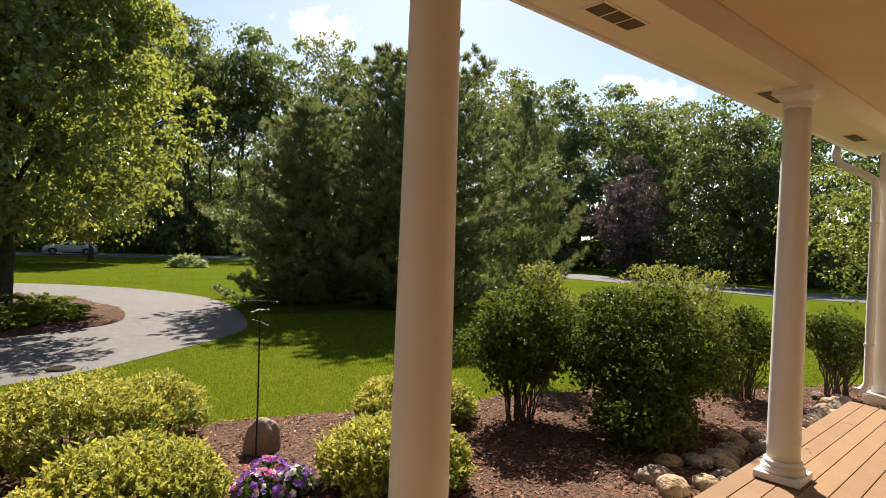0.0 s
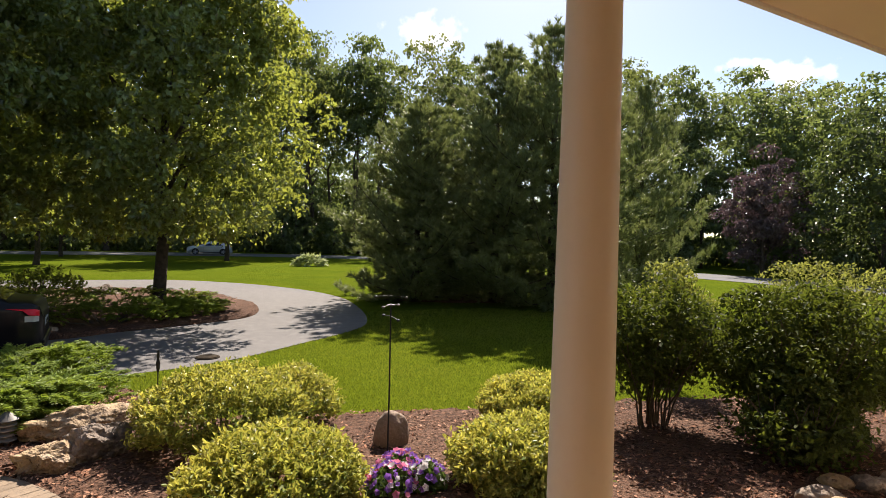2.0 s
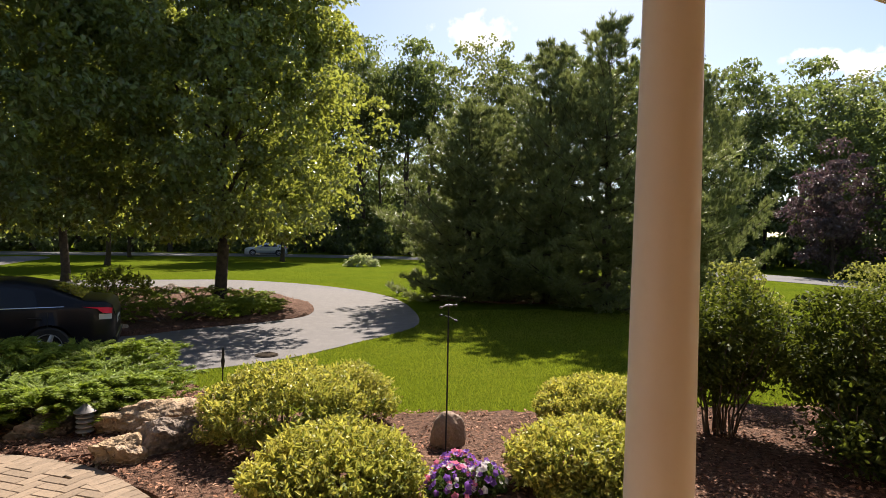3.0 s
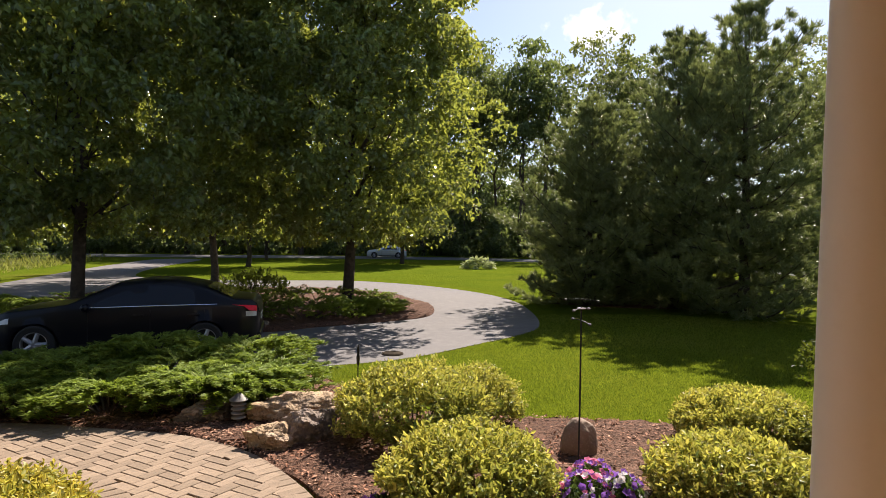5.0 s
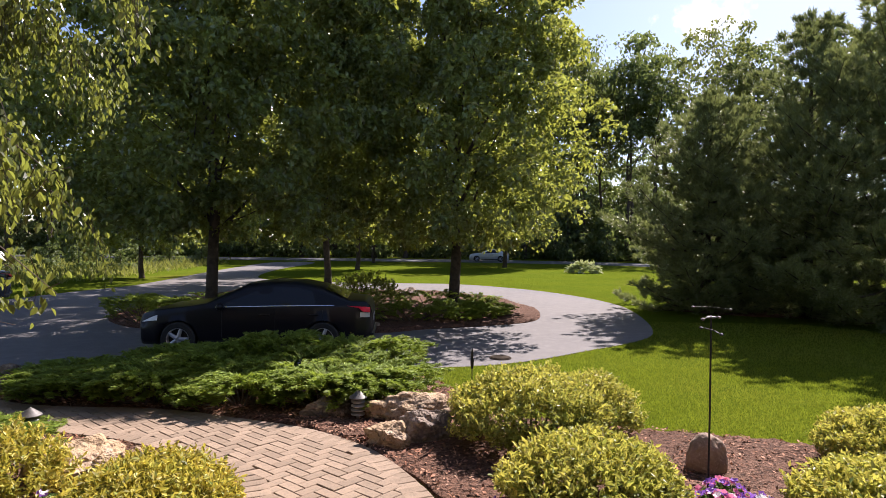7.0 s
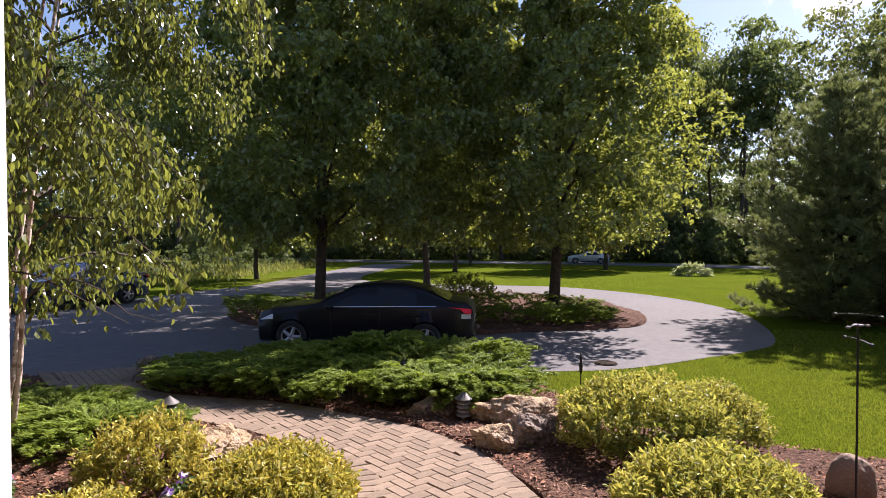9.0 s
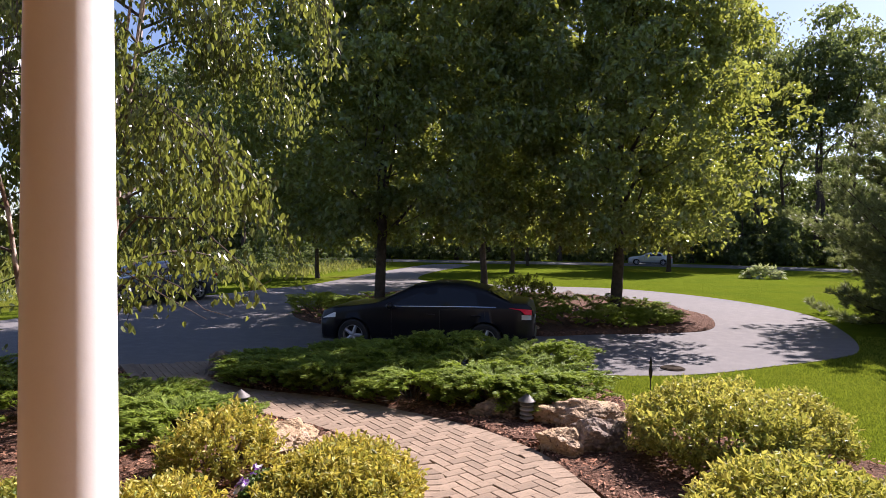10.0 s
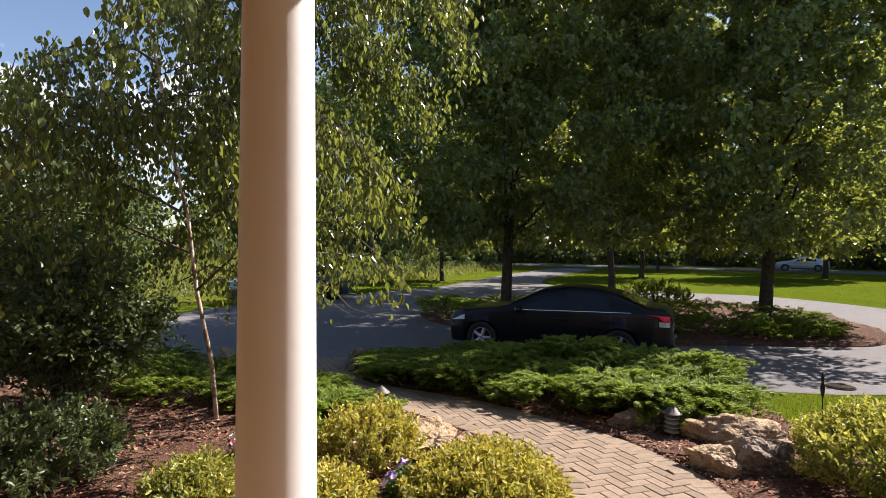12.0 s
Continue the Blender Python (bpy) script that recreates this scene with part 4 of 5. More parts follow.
DARK = "upright dark green shrub with bare fanned stems in mulch"
build_vase_shrub(3.42, 2.42, 1.3, 1.76, DARK, 71, 10500, clear=0.2, size=0.05)
build_vase_shrub(4.35, 1.5, 1.85, 1.80, DARK, 72, 20000, clear=0.03, size=0.052)
build_vase_shrub(3.58, 1.12, 0.95, 1.08, "low dark green shrub in front of the taller ones", 79, 5400, clear=0.0, size=0.05)
build_vase_shrub(6.2, 1.2, 1.0, 1.45, DARK, 73, 5400)
build_vase_shrub(7.2, 0.45, 0.95, 1.45, DARK, 74, 5400)
build_vase_shrub(-7.9, 2.8, 2.1, 2.2, "broad green shrub with leafy stems by the birch", 75, 16500, clear=0.06, size=0.06, mat="lilac")
build_vase_shrub(-9.8, 2.9, 3.7, 4.2, "tall leafy green shrub behind the bed", 76, 26000, clear=0.08, size=0.085, mat="lilac")
build_vase_shrub(5.15, 3.5, 0.85, 1.96, "yellow-green loose shrub behind the bed", 77, 3000, mat="weed", size=0.05)
build_vase_shrub(7.9, 2.85, 2.2, 2.0, "broad yellow-green loose shrub behind the bed", 78, 5500, mat="weed", size=0.05)


def build_juniper(x, y, w, d, top, seed, label="low spreading green juniper with feathery sprays over mulch", count=215):
    """A shelf of feathery sprays with upturned tips, carried by bare brown branches over an open, shaded underside."""
    rng = np.random.default_rng(seed)
    z0 = ground_z(x, y) + 0.03
    h = top - z0
    t = thing("spreading_juniper", pose(x, y, z0), label, "shrub", "spreading junipers")
    P, A = [], []
    for i in range(count):
        a = rng.random() * 6.28
        rr = math.sqrt(rng.random())
        cx, cy = math.cos(a) * rr * w * 0.46, math.sin(a) * rr * d * 0.46
        swell = noise.noise(Vector(((x + cx) * 2.2, (y + cy) * 2.2, 0.5)))
        hh = h * (1 - 0.22 * rr ** 3) * (0.86 + 0.30 * swell)
        if i % 3 == 0 and rr > 0.5:
            hh *= 0.42 + 0.4 * rng.random()
        out = a + rng.normal() * 0.7
        length = 0.20 + 0.16 * rng.random()
        s = Vector((cx, cy, hh - 0.09))
        pts = [s + Vector((math.cos(out) * length * u, math.sin(out) * length * u, length * (0.85 * u - 0.55 * u * u))) for u in (0, 0.33, 0.66, 1.0)]
        if i % 9 == 0:
            bm = tube(bmesh.new(), [Vector((cx * 0.25, cy * 0.25, -0.03)), Vector((cx * 0.6, cy * 0.6, hh * 0.35)), s, pts[1]], [0.014, 0.011, 0.007, 0.003], 4)
            part("branch", bm, M["twig"], t)
        for q in range(82):
            u = rng.random() ** 0.8 * 3
            j = min(2, int(u))
            p = pts[j].lerp(pts[j + 1], u - j)
            dd = (pts[j + 1] - pts[j]).normalized()
            sd = Vector((-dd.y, dd.x, 0)) * rng.choice((-1, 1))
            ax = (dd * 0.9 + sd * 0.8 + Vector((0, 0, 0.2))).normalized()
            P.append(np.array(p + ax * 0.03 * (1.3 - u / 3)) + rng.normal(size=3) * 0.010)
            A.append(np.array(ax) + rng.normal(size=3) * 0.2)
    P, A = np.array(P), np.array(A)
    A /= np.linalg.norm(A, axis=1, keepdims=True)
    n = len(P)
    L = 0.068 * (0.6 + 0.7 * rng.random(n))
    needles("spray", P, A, units(n, rng) * 0.6 + np.array([0, 0, 1.0]), L, L * 0.26, M["juniper"], t)


for i, (x, y, w, d, top) in enumerate(((-1.85, 6.0, 1.5, 1.6, 0.64), (-1.92, 5.5, 0.9, 0.7, 0.56), (-2.8, 6.35, 1.7, 1.7, 0.64), (-3.9, 6.6, 1.8, 1.7, 0.62), (-5.0, 6.7, 1.7, 1.6, 0.50), (-6.05, 6.75, 1.0, 1.1, 0.42), (-2.1, 7.1, 1.8, 1.2, 0.72), (-3.4, 7.3, 1.8, 1.0, 0.72), (-4.7, 7.35, 1.6, 1.0, 0.50), (-2.42, 5.52, 1.3, 0.8, 0.65), (-3.4, 5.62, 1.4, 0.8, 0.62), (-4.5, 5.88, 1.4, 0.8, 0.56), (-5.5, 6.1, 1.3, 0.8, 0.48))):
    build_juniper(x, y, w, d, top, 80 + i)
for i, (x, y, w, d, top) in enumerate(((-5.3, 3.75, 1.3, 1.1, 0.54), (-6.2, 4.2, 1.7, 1.2, 0.52), (-7.5, 4.2, 1.9, 1.6, 0.56), (-9.0, 4.5, 1.6, 1.5, 0.58))):
    build_juniper(x, y, w, d, top, 95 + i)
build_mound(-2.6, 17.0, 2.2, 1.1, "dark leafy shrub in the island bed", 70, mat="boxleaf", size=0.085, count=3600, lump=0.5)
for i, (x, y, w, d, top) in enumerate(((0.9, 14.5, 1.3, 1.4, 0.42), (0.1, 13.9, 1.7, 1.4, 0.55), (-1.2, 13.2, 2.0, 1.6, 0.66), (-2.7, 13.2, 2.0, 1.8, 0.7), (-4.2, 13.3, 2.0, 1.8, 0.7), (0.7, 16.0, 1.6, 2.0, 0.5), (-0.6, 15.4, 2.4, 2.0, 0.65), (-2.4, 15.0, 2.2, 2.0, 0.7), (-8.0, 14.2, 2.0, 2.0, 0.6), (-6.0, 14.6, 2.2, 2.0, 0.7), (-0.3, 13.15, 1.5, 0.9, 0.48), (0.75, 13.75, 1.0, 0.9, 0.42), (-3.5, 12.6, 2.0, 1.0, 0.6), (-7.7, 13.1, 1.8, 1.3, 0.68), (-6.3, 12.75, 1.8, 0.9, 0.66), (-8.6, 14.6, 1.2, 1.6, 0.66))):
    build_juniper(x, y, w, d, top, 110 + i, "low juniper in the shade of the island maples", count=100)


# Vehicles
def lerp_table(tab, x):
    return float(np.interp(x, [a for a, _ in tab], [b for _, b in tab]))


def hoop(profile, seg=32, bm=None):
    """A ring turned round the z axis from a closed outline of (radius, z) pairs."""
    bm = bm or bmesh.new()
    rings = [[bm.verts.new((r * math.cos(2 * math.pi * i / seg), r * math.sin(2 * math.pi * i / seg), z)) for i in range(seg)] for r, z in profile]
    for a, b in zip(rings, rings[1:] + rings[:1]):
        for i in range(seg):
            bm.faces.new((a[i], a[(i + 1) % seg], b[(i + 1) % seg], b[i]))
    bmesh.ops.recalc_face_normals(bm, faces=bm.faces[:])
    return bm


def build_car(name, m, paint, label, suv=False, group=""):
    """A car that faces its own -x: lofted body, windows laid on it, wheels with tyre and rim, lamps, trim."""
    car = thing(name, m, label, "car", group)
    L, W = (4.6, 0.90)
    if suv:
        topz = [(-2.3, 0.72), (-2.2, 0.92), (-1.35, 1.08), (-1.15, 1.12), (-0.45, 1.60), (0.3, 1.68), (1.5, 1.64), (2.0, 1.50), (2.2, 1.12), (2.3, 0.80)]
        belt = [(-2.3, 0.70), (-1.2, 1.05), (2.2, 1.10), (2.3, 0.8)]
    else:
        topz = [(-2.3, 0.64), (-2.22, 0.82), (-1.9, 0.92), (-1.1, 1.02), (-0.95, 1.05), (-0.2, 1.40), (0.25, 1.46), (0.8, 1.45), (1.25, 1.36), (1.85, 1.11), (2.15, 1.09), (2.25, 1.01), (2.3, 0.82)]
        belt = [(-2.3, 0.62), (-1.9, 0.80), (-1.0, 0.95), (1.7, 1.0), (2.25, 0.96), (2.3, 0.8)]
    plan = [(-2.3, 0.55), (-2.2, 0.74), (-1.9, 0.85), (-1.3, 0.90), (1.4, 0.90), (1.95, 0.86), (2.2, 0.78), (2.3, 0.66)]

    def section(x, off=0.0):
        zt, zb, w = lerp_table(topz, x), min(lerp_table(belt, x), lerp_table(topz, x) - 0.02), lerp_table(plan, x) + off
        roof = zt - zb
        pts = [(w * 0.90, 0.20), (w * 0.985, 0.32), (w, 0.50), (w * 1.0, 0.66), (w * 0.985, zb - 0.05), (w * 0.965, zb)]
        inner = 1 - 0.30 * min(1, roof / 0.45)
        for u in (0.33, 0.66, 0.88):
            pts.append((w * (0.965 + (inner - 0.965) * u ** 1.05), zb + (roof - 0.05 * min(1, roof / 0.2)) * u))
        pts += [(w * inner * 0.93, zt - 0.025 * min(1, roof / 0.1) + off), (w * inner * 0.6, zt - 0.006 + off), (0.0, zt + off)]
        return pts
    xs = sorted(set(np.round(np.linspace(-2.3, 2.3, 93), 3)) | {-1.0, 1.85})
    bm = bmesh.new()
    rows = []
    wheel_x = (-1.45, 1.33)
    for x in xs:
        half = section(x)
        row = []
        for s in (1, -1):
            for y, z in (half if s == 1 else reversed(half[:-1])):
                # wheel arches: the sill is lifted round the wheels
                for wx in wheel_x:
                    d = abs(x - wx)
                    if d < 0.37 and z < 0.72:
                        arch = 0.33 + math.sqrt(0.37 ** 2 - d * d)
                        z = max(z, min(arch, 0.70))
                row.append(bm.verts.new((x, s * y, z)))
        rows.append(row)
    for a, b in zip(rows, rows[1:]):
        for i in range(len(a) - 1):
            bm.faces.new((a[i], b[i], b[i + 1], a[i + 1]))
        bm.faces.new((a[-1], b[-1], b[0], a[0]))
    bm.faces.new(rows[0])
    bm.faces.new(list(reversed(rows[-1])))
    bmesh.ops.recalc_face_normals(bm, faces=bm.faces[:])
    body = part("body", bm, M[paint], car, smooth=True)

    def patch(nm, x0, x1, k0, k1, side, mat, parent, off=0.006, n=8, lab="", cut=None, wedge=0.0):
        """A pane or trim laid on the body between two stations and two heights of its section."""
        bm = bmesh.new()
        grid = []
        for x in np.linspace(x0, x1, n):
            sec = section(x)
            col = []
            for k in np.linspace(k0, k1, 5):
                i = min(int(k), len(sec) - 2)
                y = sec[i][0] + (sec[i + 1][0] - sec[i][0]) * (k - i)
                z = sec[i][1] + (sec[i + 1][1] - sec[i][1]) * (k - i)
                xx = x + (cut(k) if cut else 0) + wedge * (x1 - x) * (1 - (k - k0) / (k1 - k0))
                col.append(bm.verts.new((xx, side * (y + off), z + off * 0.5)))
            grid.append(col)
        for a, b in zip(grid, grid[1:]):
            for i in range(4):
                bm.faces.new((a[i], b[i], b[i + 1], a[i + 1]))
        bmesh.ops.recalc_face_normals(bm, faces=bm.faces[:])
        return part(nm, bm, M[mat], parent, lab, smooth=True)
    lo = -0.62 if suv else -0.42
    for side in (-1, 1):
        patch("front_window", lo - 0.20, 0.36, 5.1, 7.9, side, "carglass", car, cut=lambda k: 0.10 * (k - 5.1))
        patch("rear_window", 0.42, (1.20 if not suv else 1.25), 5.1, 7.9, side, "carglass", car, cut=lambda k: 0.0 if suv else -0.04 * (k - 5.1))
        patch("window_trim", -0.75, 1.55, 4.92, 5.08, side, "chrome", car, off=0.010, n=14, lab="bright chrome strip under the windows")
        patch("sill_trim", -0.95, 0.95, 0.2, 0.9, side, "blackplastic", car, off=0.006)
        for hx in (0.10, 1.05):
            b2 = box(bmesh.new(), hx, hx + 0.2, side * 0.905 - 0.015, side * 0.905 + 0.015, 0.80, 0.825, 0.006)
            part("door_handle", b2, M[paint], car)
        for sx in (-0.62, 0.40, 1.32):
            b2 = box(bmesh.new(), sx, sx + 0.008, side * 0.897 - 0.006, side * 0.897 + 0.006, 0.36, 0.90)
            part("door_seam", b2, M["blackplastic"], car)
        bm2 = bmesh.new()
        bmesh.ops.create_icosphere(bm2, subdivisions=2, radius=1.0, matrix=Matrix.Translation((-0.62, side * 1.0, 0.98)) @ Matrix.Diagonal((0.07, 0.11, 0.075, 1)))
        part("door_mirror", bm2, M[paint], car, smooth=True)
        patch("tail_lamp", 1.80, 2.255, 3.75, 4.85, side, "redlamp", car, off=0.008, wedge=0.7, lab="red tail lamp")
        patch("reverse_lamp", 2.06, 2.25, 3.35, 3.72, side, "clearlamp", car, off=0.008, n=5, lab="clear reversing lamp under the red one")
        patch("head_lamp", -2.22, -1.85, 3.3, 4.6, side, "clearlamp", car, off=0.008)
        for wx in wheel_x:
            w = new("wheel")
            w.parent = car
            w.location = (wx, side * 0.80, 0.33)
            prof = [(0.215, -0.10), (0.30, -0.11), (0.325, -0.085), (0.33, -0.04), (0.33, 0.04), (0.325, 0.085), (0.30, 0.11), (0.215, 0.10)]
            bt = hoop(prof, 36)
            bmesh.ops.rotate(bt, verts=bt.verts, matrix=Matrix.Rotation(radians(90), 3, "X"))
            tyre = part("tyre", bt, M["tyre"], w)
            br = bmesh.new()
            hoop([(0.195, 0.05), (0.20, 0.09), (0.218, 0.098), (0.218, -0.098), (0.195, -0.09)], 32, br)
            turned([(0.05, 0.06), (0.05, 0.095), (0.03, 0.1)], 16, br)
            for k in range(5):
                a = k * 2 * math.pi / 5
                tube(br, [(math.cos(a) * 0.03, math.sin(a) * 0.03, 0.088), (math.cos(a) * 0.2, math.sin(a) * 0.2, 0.094)], [0.042, 0.034], 6)
            bmesh.ops.rotate(br, verts=br.verts, matrix=Matrix.Rotation(radians(-90 * side), 3, "X"))
            part("rim", br, M["rim"], w, "five-spoke alloy rim")
            bd = turned([(0.20, -0.02), (0.20, 0.02)], 24)
            bmesh.ops.rotate(bd, verts=bd.verts, matrix=Matrix.Rotation(radians(90), 3, "X"))
            part("brake_drum", bd, M["blackplastic"], w)
    # windscreen and rear screen
    for nm, x0, x1 in (("windscreen", -0.90, -0.24), ("rear_screen", 1.34, 1.80)) if not suv else (("windscreen", -1.08, -0.5), ("rear_screen", 2.03, 2.17)):
        bm2 = bmesh.new()
        grid = []
        for x in np.linspace(x0, x1, 8):
            sec = section(x)
            wq = sec[-3][0] * 0.96
            grid.append([bm2.verts.new((x, wq * s, (sec[-1][1] if abs(s) < 0.7 else sec[-3][1] + 0.012) + 0.008)) for s in (-1, -0.6, 0, 0.6, 1)])
        for a, b in zip(grid, grid[1:]):
            for i in range(4):
                bm2.faces.new((a[i], a[i + 1], b[i + 1], b[i]))
        part(nm, bm2, M["carglass"], car, smooth=True)
    b2 = box(bmesh.new(), 2.285, 2.312, -0.26, 0.26, 0.62, 0.74, 0.004)
    plate = part("number_plate", b2, M["plate"], car)
    b2 = box(bmesh.new(), 2.313, 2.315, -0.19, 0.19, 0.65, 0.71)
    part("plate_bar", b2, M["blackplastic"], plate)
    b2 = box(bmesh.new(), -2.325, -2.28, -0.42, 0.42, 0.34, 0.56, 0.01)
    part("grille", b2, M["blackplastic"], car)
    b2 = box(bmesh.new(), 2.2, 2.33, -0.70, 0.70, 0.30, 0.42, 0.02)
    part("rear_bumper", b2, M[paint], car)
    return car


build_car("sedan", pose(-4.16, 10.06, 0.015) @ Matrix.Diagonal((0.915, 0.94, 0.905, 1)), "carblack", "dark navy four-door sedan parked on the asphalt drive")
build_car("silver_sedan", pose(7.6, 56.0, 0.03, 0, 0, -6) @ Matrix.Diagonal((0.86, 0.86, 0.86, 1)), "carsilver", "silver car standing on the street beyond the lawn")
build_car("blue_grey_sedan", pose(-14.95, 15.62, 0.015, 0, 0, 72) @ Matrix.Diagonal((0.97, 0.97, 0.95, 1)), "carblue", "blue-grey sedan parked at the drive's edge behind the birch")


# Rocks
def rock_mesh(rng, sx, sy, sz, sub=4, jag=0.25, freq=1.6, facet=True):
    bm = bmesh.new()
    bmesh.ops.create_icosphere(bm, subdivisions=sub, radius=1.0)
    o = Vector(rng.normal(size=3) * 10)
    planes = [(Vector(v).normalized(), 0.50 + 0.28 * rng.random()) for v in rng.normal(size=(15, 3))]
    for v in bm.verts:
        p = v.co.copy()
        if facet:
            for nrm, dist in planes:
                k = p.dot(nrm) - dist
                if k > 0:
                    p -= nrm * k * 0.97
        f = 1 + jag * (noise.noise(p * freq + o) + 0.5 * noise.noise(p * freq * 2.6 + o) + 0.3 * noise.noise(p * freq * 6 + o) + 0.15 * noise.noise(p * freq * 14 + o))
        v.co = Vector((p.x * f * sx, p.y * f * sy, p.z * f * sz))
    return bm


def build_rock(x, y, sx, sy, sz, mat, label, seed, turn=0.0, sink=0.25, jag=0.25, cat="rock", name="landscape_rock", z=None, facet=True, group="landscape rocks"):
    rng = np.random.default_rng(seed)
    bm = rock_mesh(rng, sx, sy, sz, sub=5, jag=jag * 0.8, facet=facet)
    me = bpy.data.meshes.new(name)
    bm.to_mesh(me)
    bm.free()
    me.materials.append(M[mat])
    if not facet:
        me.shade_smooth()
    ob = tagged(new(name, me), label, cat, group)
    ob.matrix_world = pose(x, y, (ground_z(x, y) if z is None else z) + sz * (1 - sink * 2), 0, 0, turn)
    return ob


build_rock(-1.44, 5.06, 0.45, 0.27, 0.17, "rock", "large flat buff landscape rock at the bed edge", 201, 6, sink=0.12, jag=0.42, facet=False)
build_rock(-1.31, 4.22, 0.36, 0.30, 0.29, "rockgrey", "grey angular landscape rock in front of the flat one", 202, 20, jag=0.35)
build_rock(-1.66, 4.08, 0.28, 0.25, 0.21, "rock", "small rough buff rock beside the path", 203, -20, jag=0.4)
build_rock(-2.36, 5.16, 0.38, 0.22, 0.20, "rockgrey", "shaded rock under the juniper", 204, 10)
build_rock(-3.60, 3.28, 0.36, 0.27, 0.20, "rock", "pale buff rock beside the paved path", 205, -15, jag=0.35)
build_rock(-4.08, 3.38, 0.42, 0.34, 0.24, "rock", "large pale rock beside the paved path", 206, 15, jag=0.3)
build_rock(-6.62, 6.58, 0.32, 0.26, 0.27, "rockgrey", "grey rock at the mouth of the path", 207, 5)
build_rock(-9.0, 6.2, 0.24, 0.2, 0.17, "rock", "pale rock at the edge of the drive", 208, 5)
build_rock(-2.2, 12.4, 0.22, 0.16, 0.14, "rock", "small reddish rock at the island edge", 209, 5)
# Grey stone on this pale rock stands in for the maples' dappled shade.
build_rock(-1.2, 19.5, 0.55, 0.38, 0.28, "rockgrey", "pale island-bed rock greyed in place of shade", 210, 5)
build_rock(0.95, 3.26, 0.165, 0.13, 0.23, "boulder", "upright rounded brown boulder in the mulch", 211, 0, sink=0.25, jag=0.10, facet=False, cat="boulder", name="boulder", group="")


def build_cobbles():
    rng = np.random.default_rng(220)
    protos = []
    for k in range(6):
        bm = rock_mesh(rng, 0.12, 0.09, 0.07, sub=3, jag=0.15, facet=False)
        me = bpy.data.meshes.new("cobble_stone")
        bm.to_mesh(me)
        bm.free()
        # Two thirds are grey stone, a darker tone in place of the shrub's shade.
        me.materials.append(M["rock"] if k % 3 == 0 else M["rockgrey"])
        me.shade_smooth()
        protos.append(me)
    for i in range(48):
        x = 2.75 + 4.3 * (i + rng.random()) / 48
        y = 0.36 + rng.normal() * 0.13 + (0.10 if x < 4.4 else 0.0)
        o = tagged(new("cobble_stone", protos[i % 6]), "rounded buff cobble laid along the porch edge", "stone", "cobbles along the porch")
        s = 0.75 + 0.55 * rng.random()
        o.matrix_world = Matrix.LocRotScale((x, y, ground_z(x, y) + 0.065 + 0.03 * rng.random()), Euler((rng.normal() * 0.2, rng.normal() * 0.2, rng.random() * 6)), (s, s, s))


build_cobbles()


# Small garden things
def build_lantern(x, y):
    z = ground_z(x, y) + 0.07
    t = thing("path_light", pose(x, y, z), "grey tiered metal path light with pointed cap beside the rocks", "path light")
    part("stem", turned([(0.02, -0.08), (0.02, 0.26)], 12), M["lampgrey"], t)
    for k in range(4):
        zz = 0.03 + k * 0.045
        part("louvre", turned([(0.045, zz), (0.075, zz + 0.004), (0.075, zz + 0.014), (0.045, zz + 0.034)], 24), M["lampgrey"], t)
    part("cap", turned([(0.095, 0.215), (0.095, 0.222), (0.03, 0.275), (0.008, 0.292), (0.004, 0.296)], 28), M["zinc"], t, "pale pointed metal cap")


build_lantern(-2.0, 4.93)
build_lantern(-4.97, 4.33)


def build_feeder_pole(x, y):
    z = ground_z(x, y) + 0.04
    t = thing("garden_pole", pose(x, y, z), "thin black iron pole with small bright hanging ornaments", "garden pole")
    h = 1.62 - z
    part("pole", tube(bmesh.new(), [(0, 0, -0.1), (0.004, 0, 0.6), (0, 0, h)], [0.007, 0.007, 0.006], 8), M["iron"], t)
    for k, (zz, w) in enumerate(((h, 0.10), (h - 0.09, 0.15), (h + 0.07, 0.12))):
        bm = bmesh.new()
        pts = [(math.cos(0.5 + k) * w * s, math.sin(0.5 + k) * w * s, zz + 0.010 * (1 - s * s) - 0.02) for s in (-1, -0.5, 0, 0.5, 1)]
        tube(bm, pts, [0.003] * 5, 5)
        part("arm", bm, M["iron"], t)
        for s in (-1, 1):
            bm = turned([(0.004, 0.0), (0.013, 0.006), (0.013, 0.014), (0.004, 0.02)], 12, at=(math.cos(0.5 + k) * w * s, math.sin(0.5 + k) * w * s, zz - 0.03))
            part("cup", bm, M["zinc"] if k == 0 else M["iron"], t)
    part("perch", turned([(0.03, h - 0.018), (0.033, h - 0.012), (0.03, h - 0.007)], 16), M["zinc"], t)


build_feeder_pole(0.62, 2.66)


def build_stake(x, y):
    z = ground_z(x, y)
    t = thing("garden_stake", pose(x, y, z), "thin iron garden stake with a small dark figure on top", "garden stake")
    part("rod", tube(bmesh.new(), [(0, 0, -0.1), (0, 0, 0.72)], [0.005, 0.005], 6), M["iron"], t)
    bm = turned([(0.004, 0.70), (0.014, 0.74), (0.018, 0.79), (0.009, 0.83), (0.013, 0.86), (0.004, 0.91)], 10)
    part("ornament", bm, M["iron"], t)


build_stake(-0.865, 4.25)


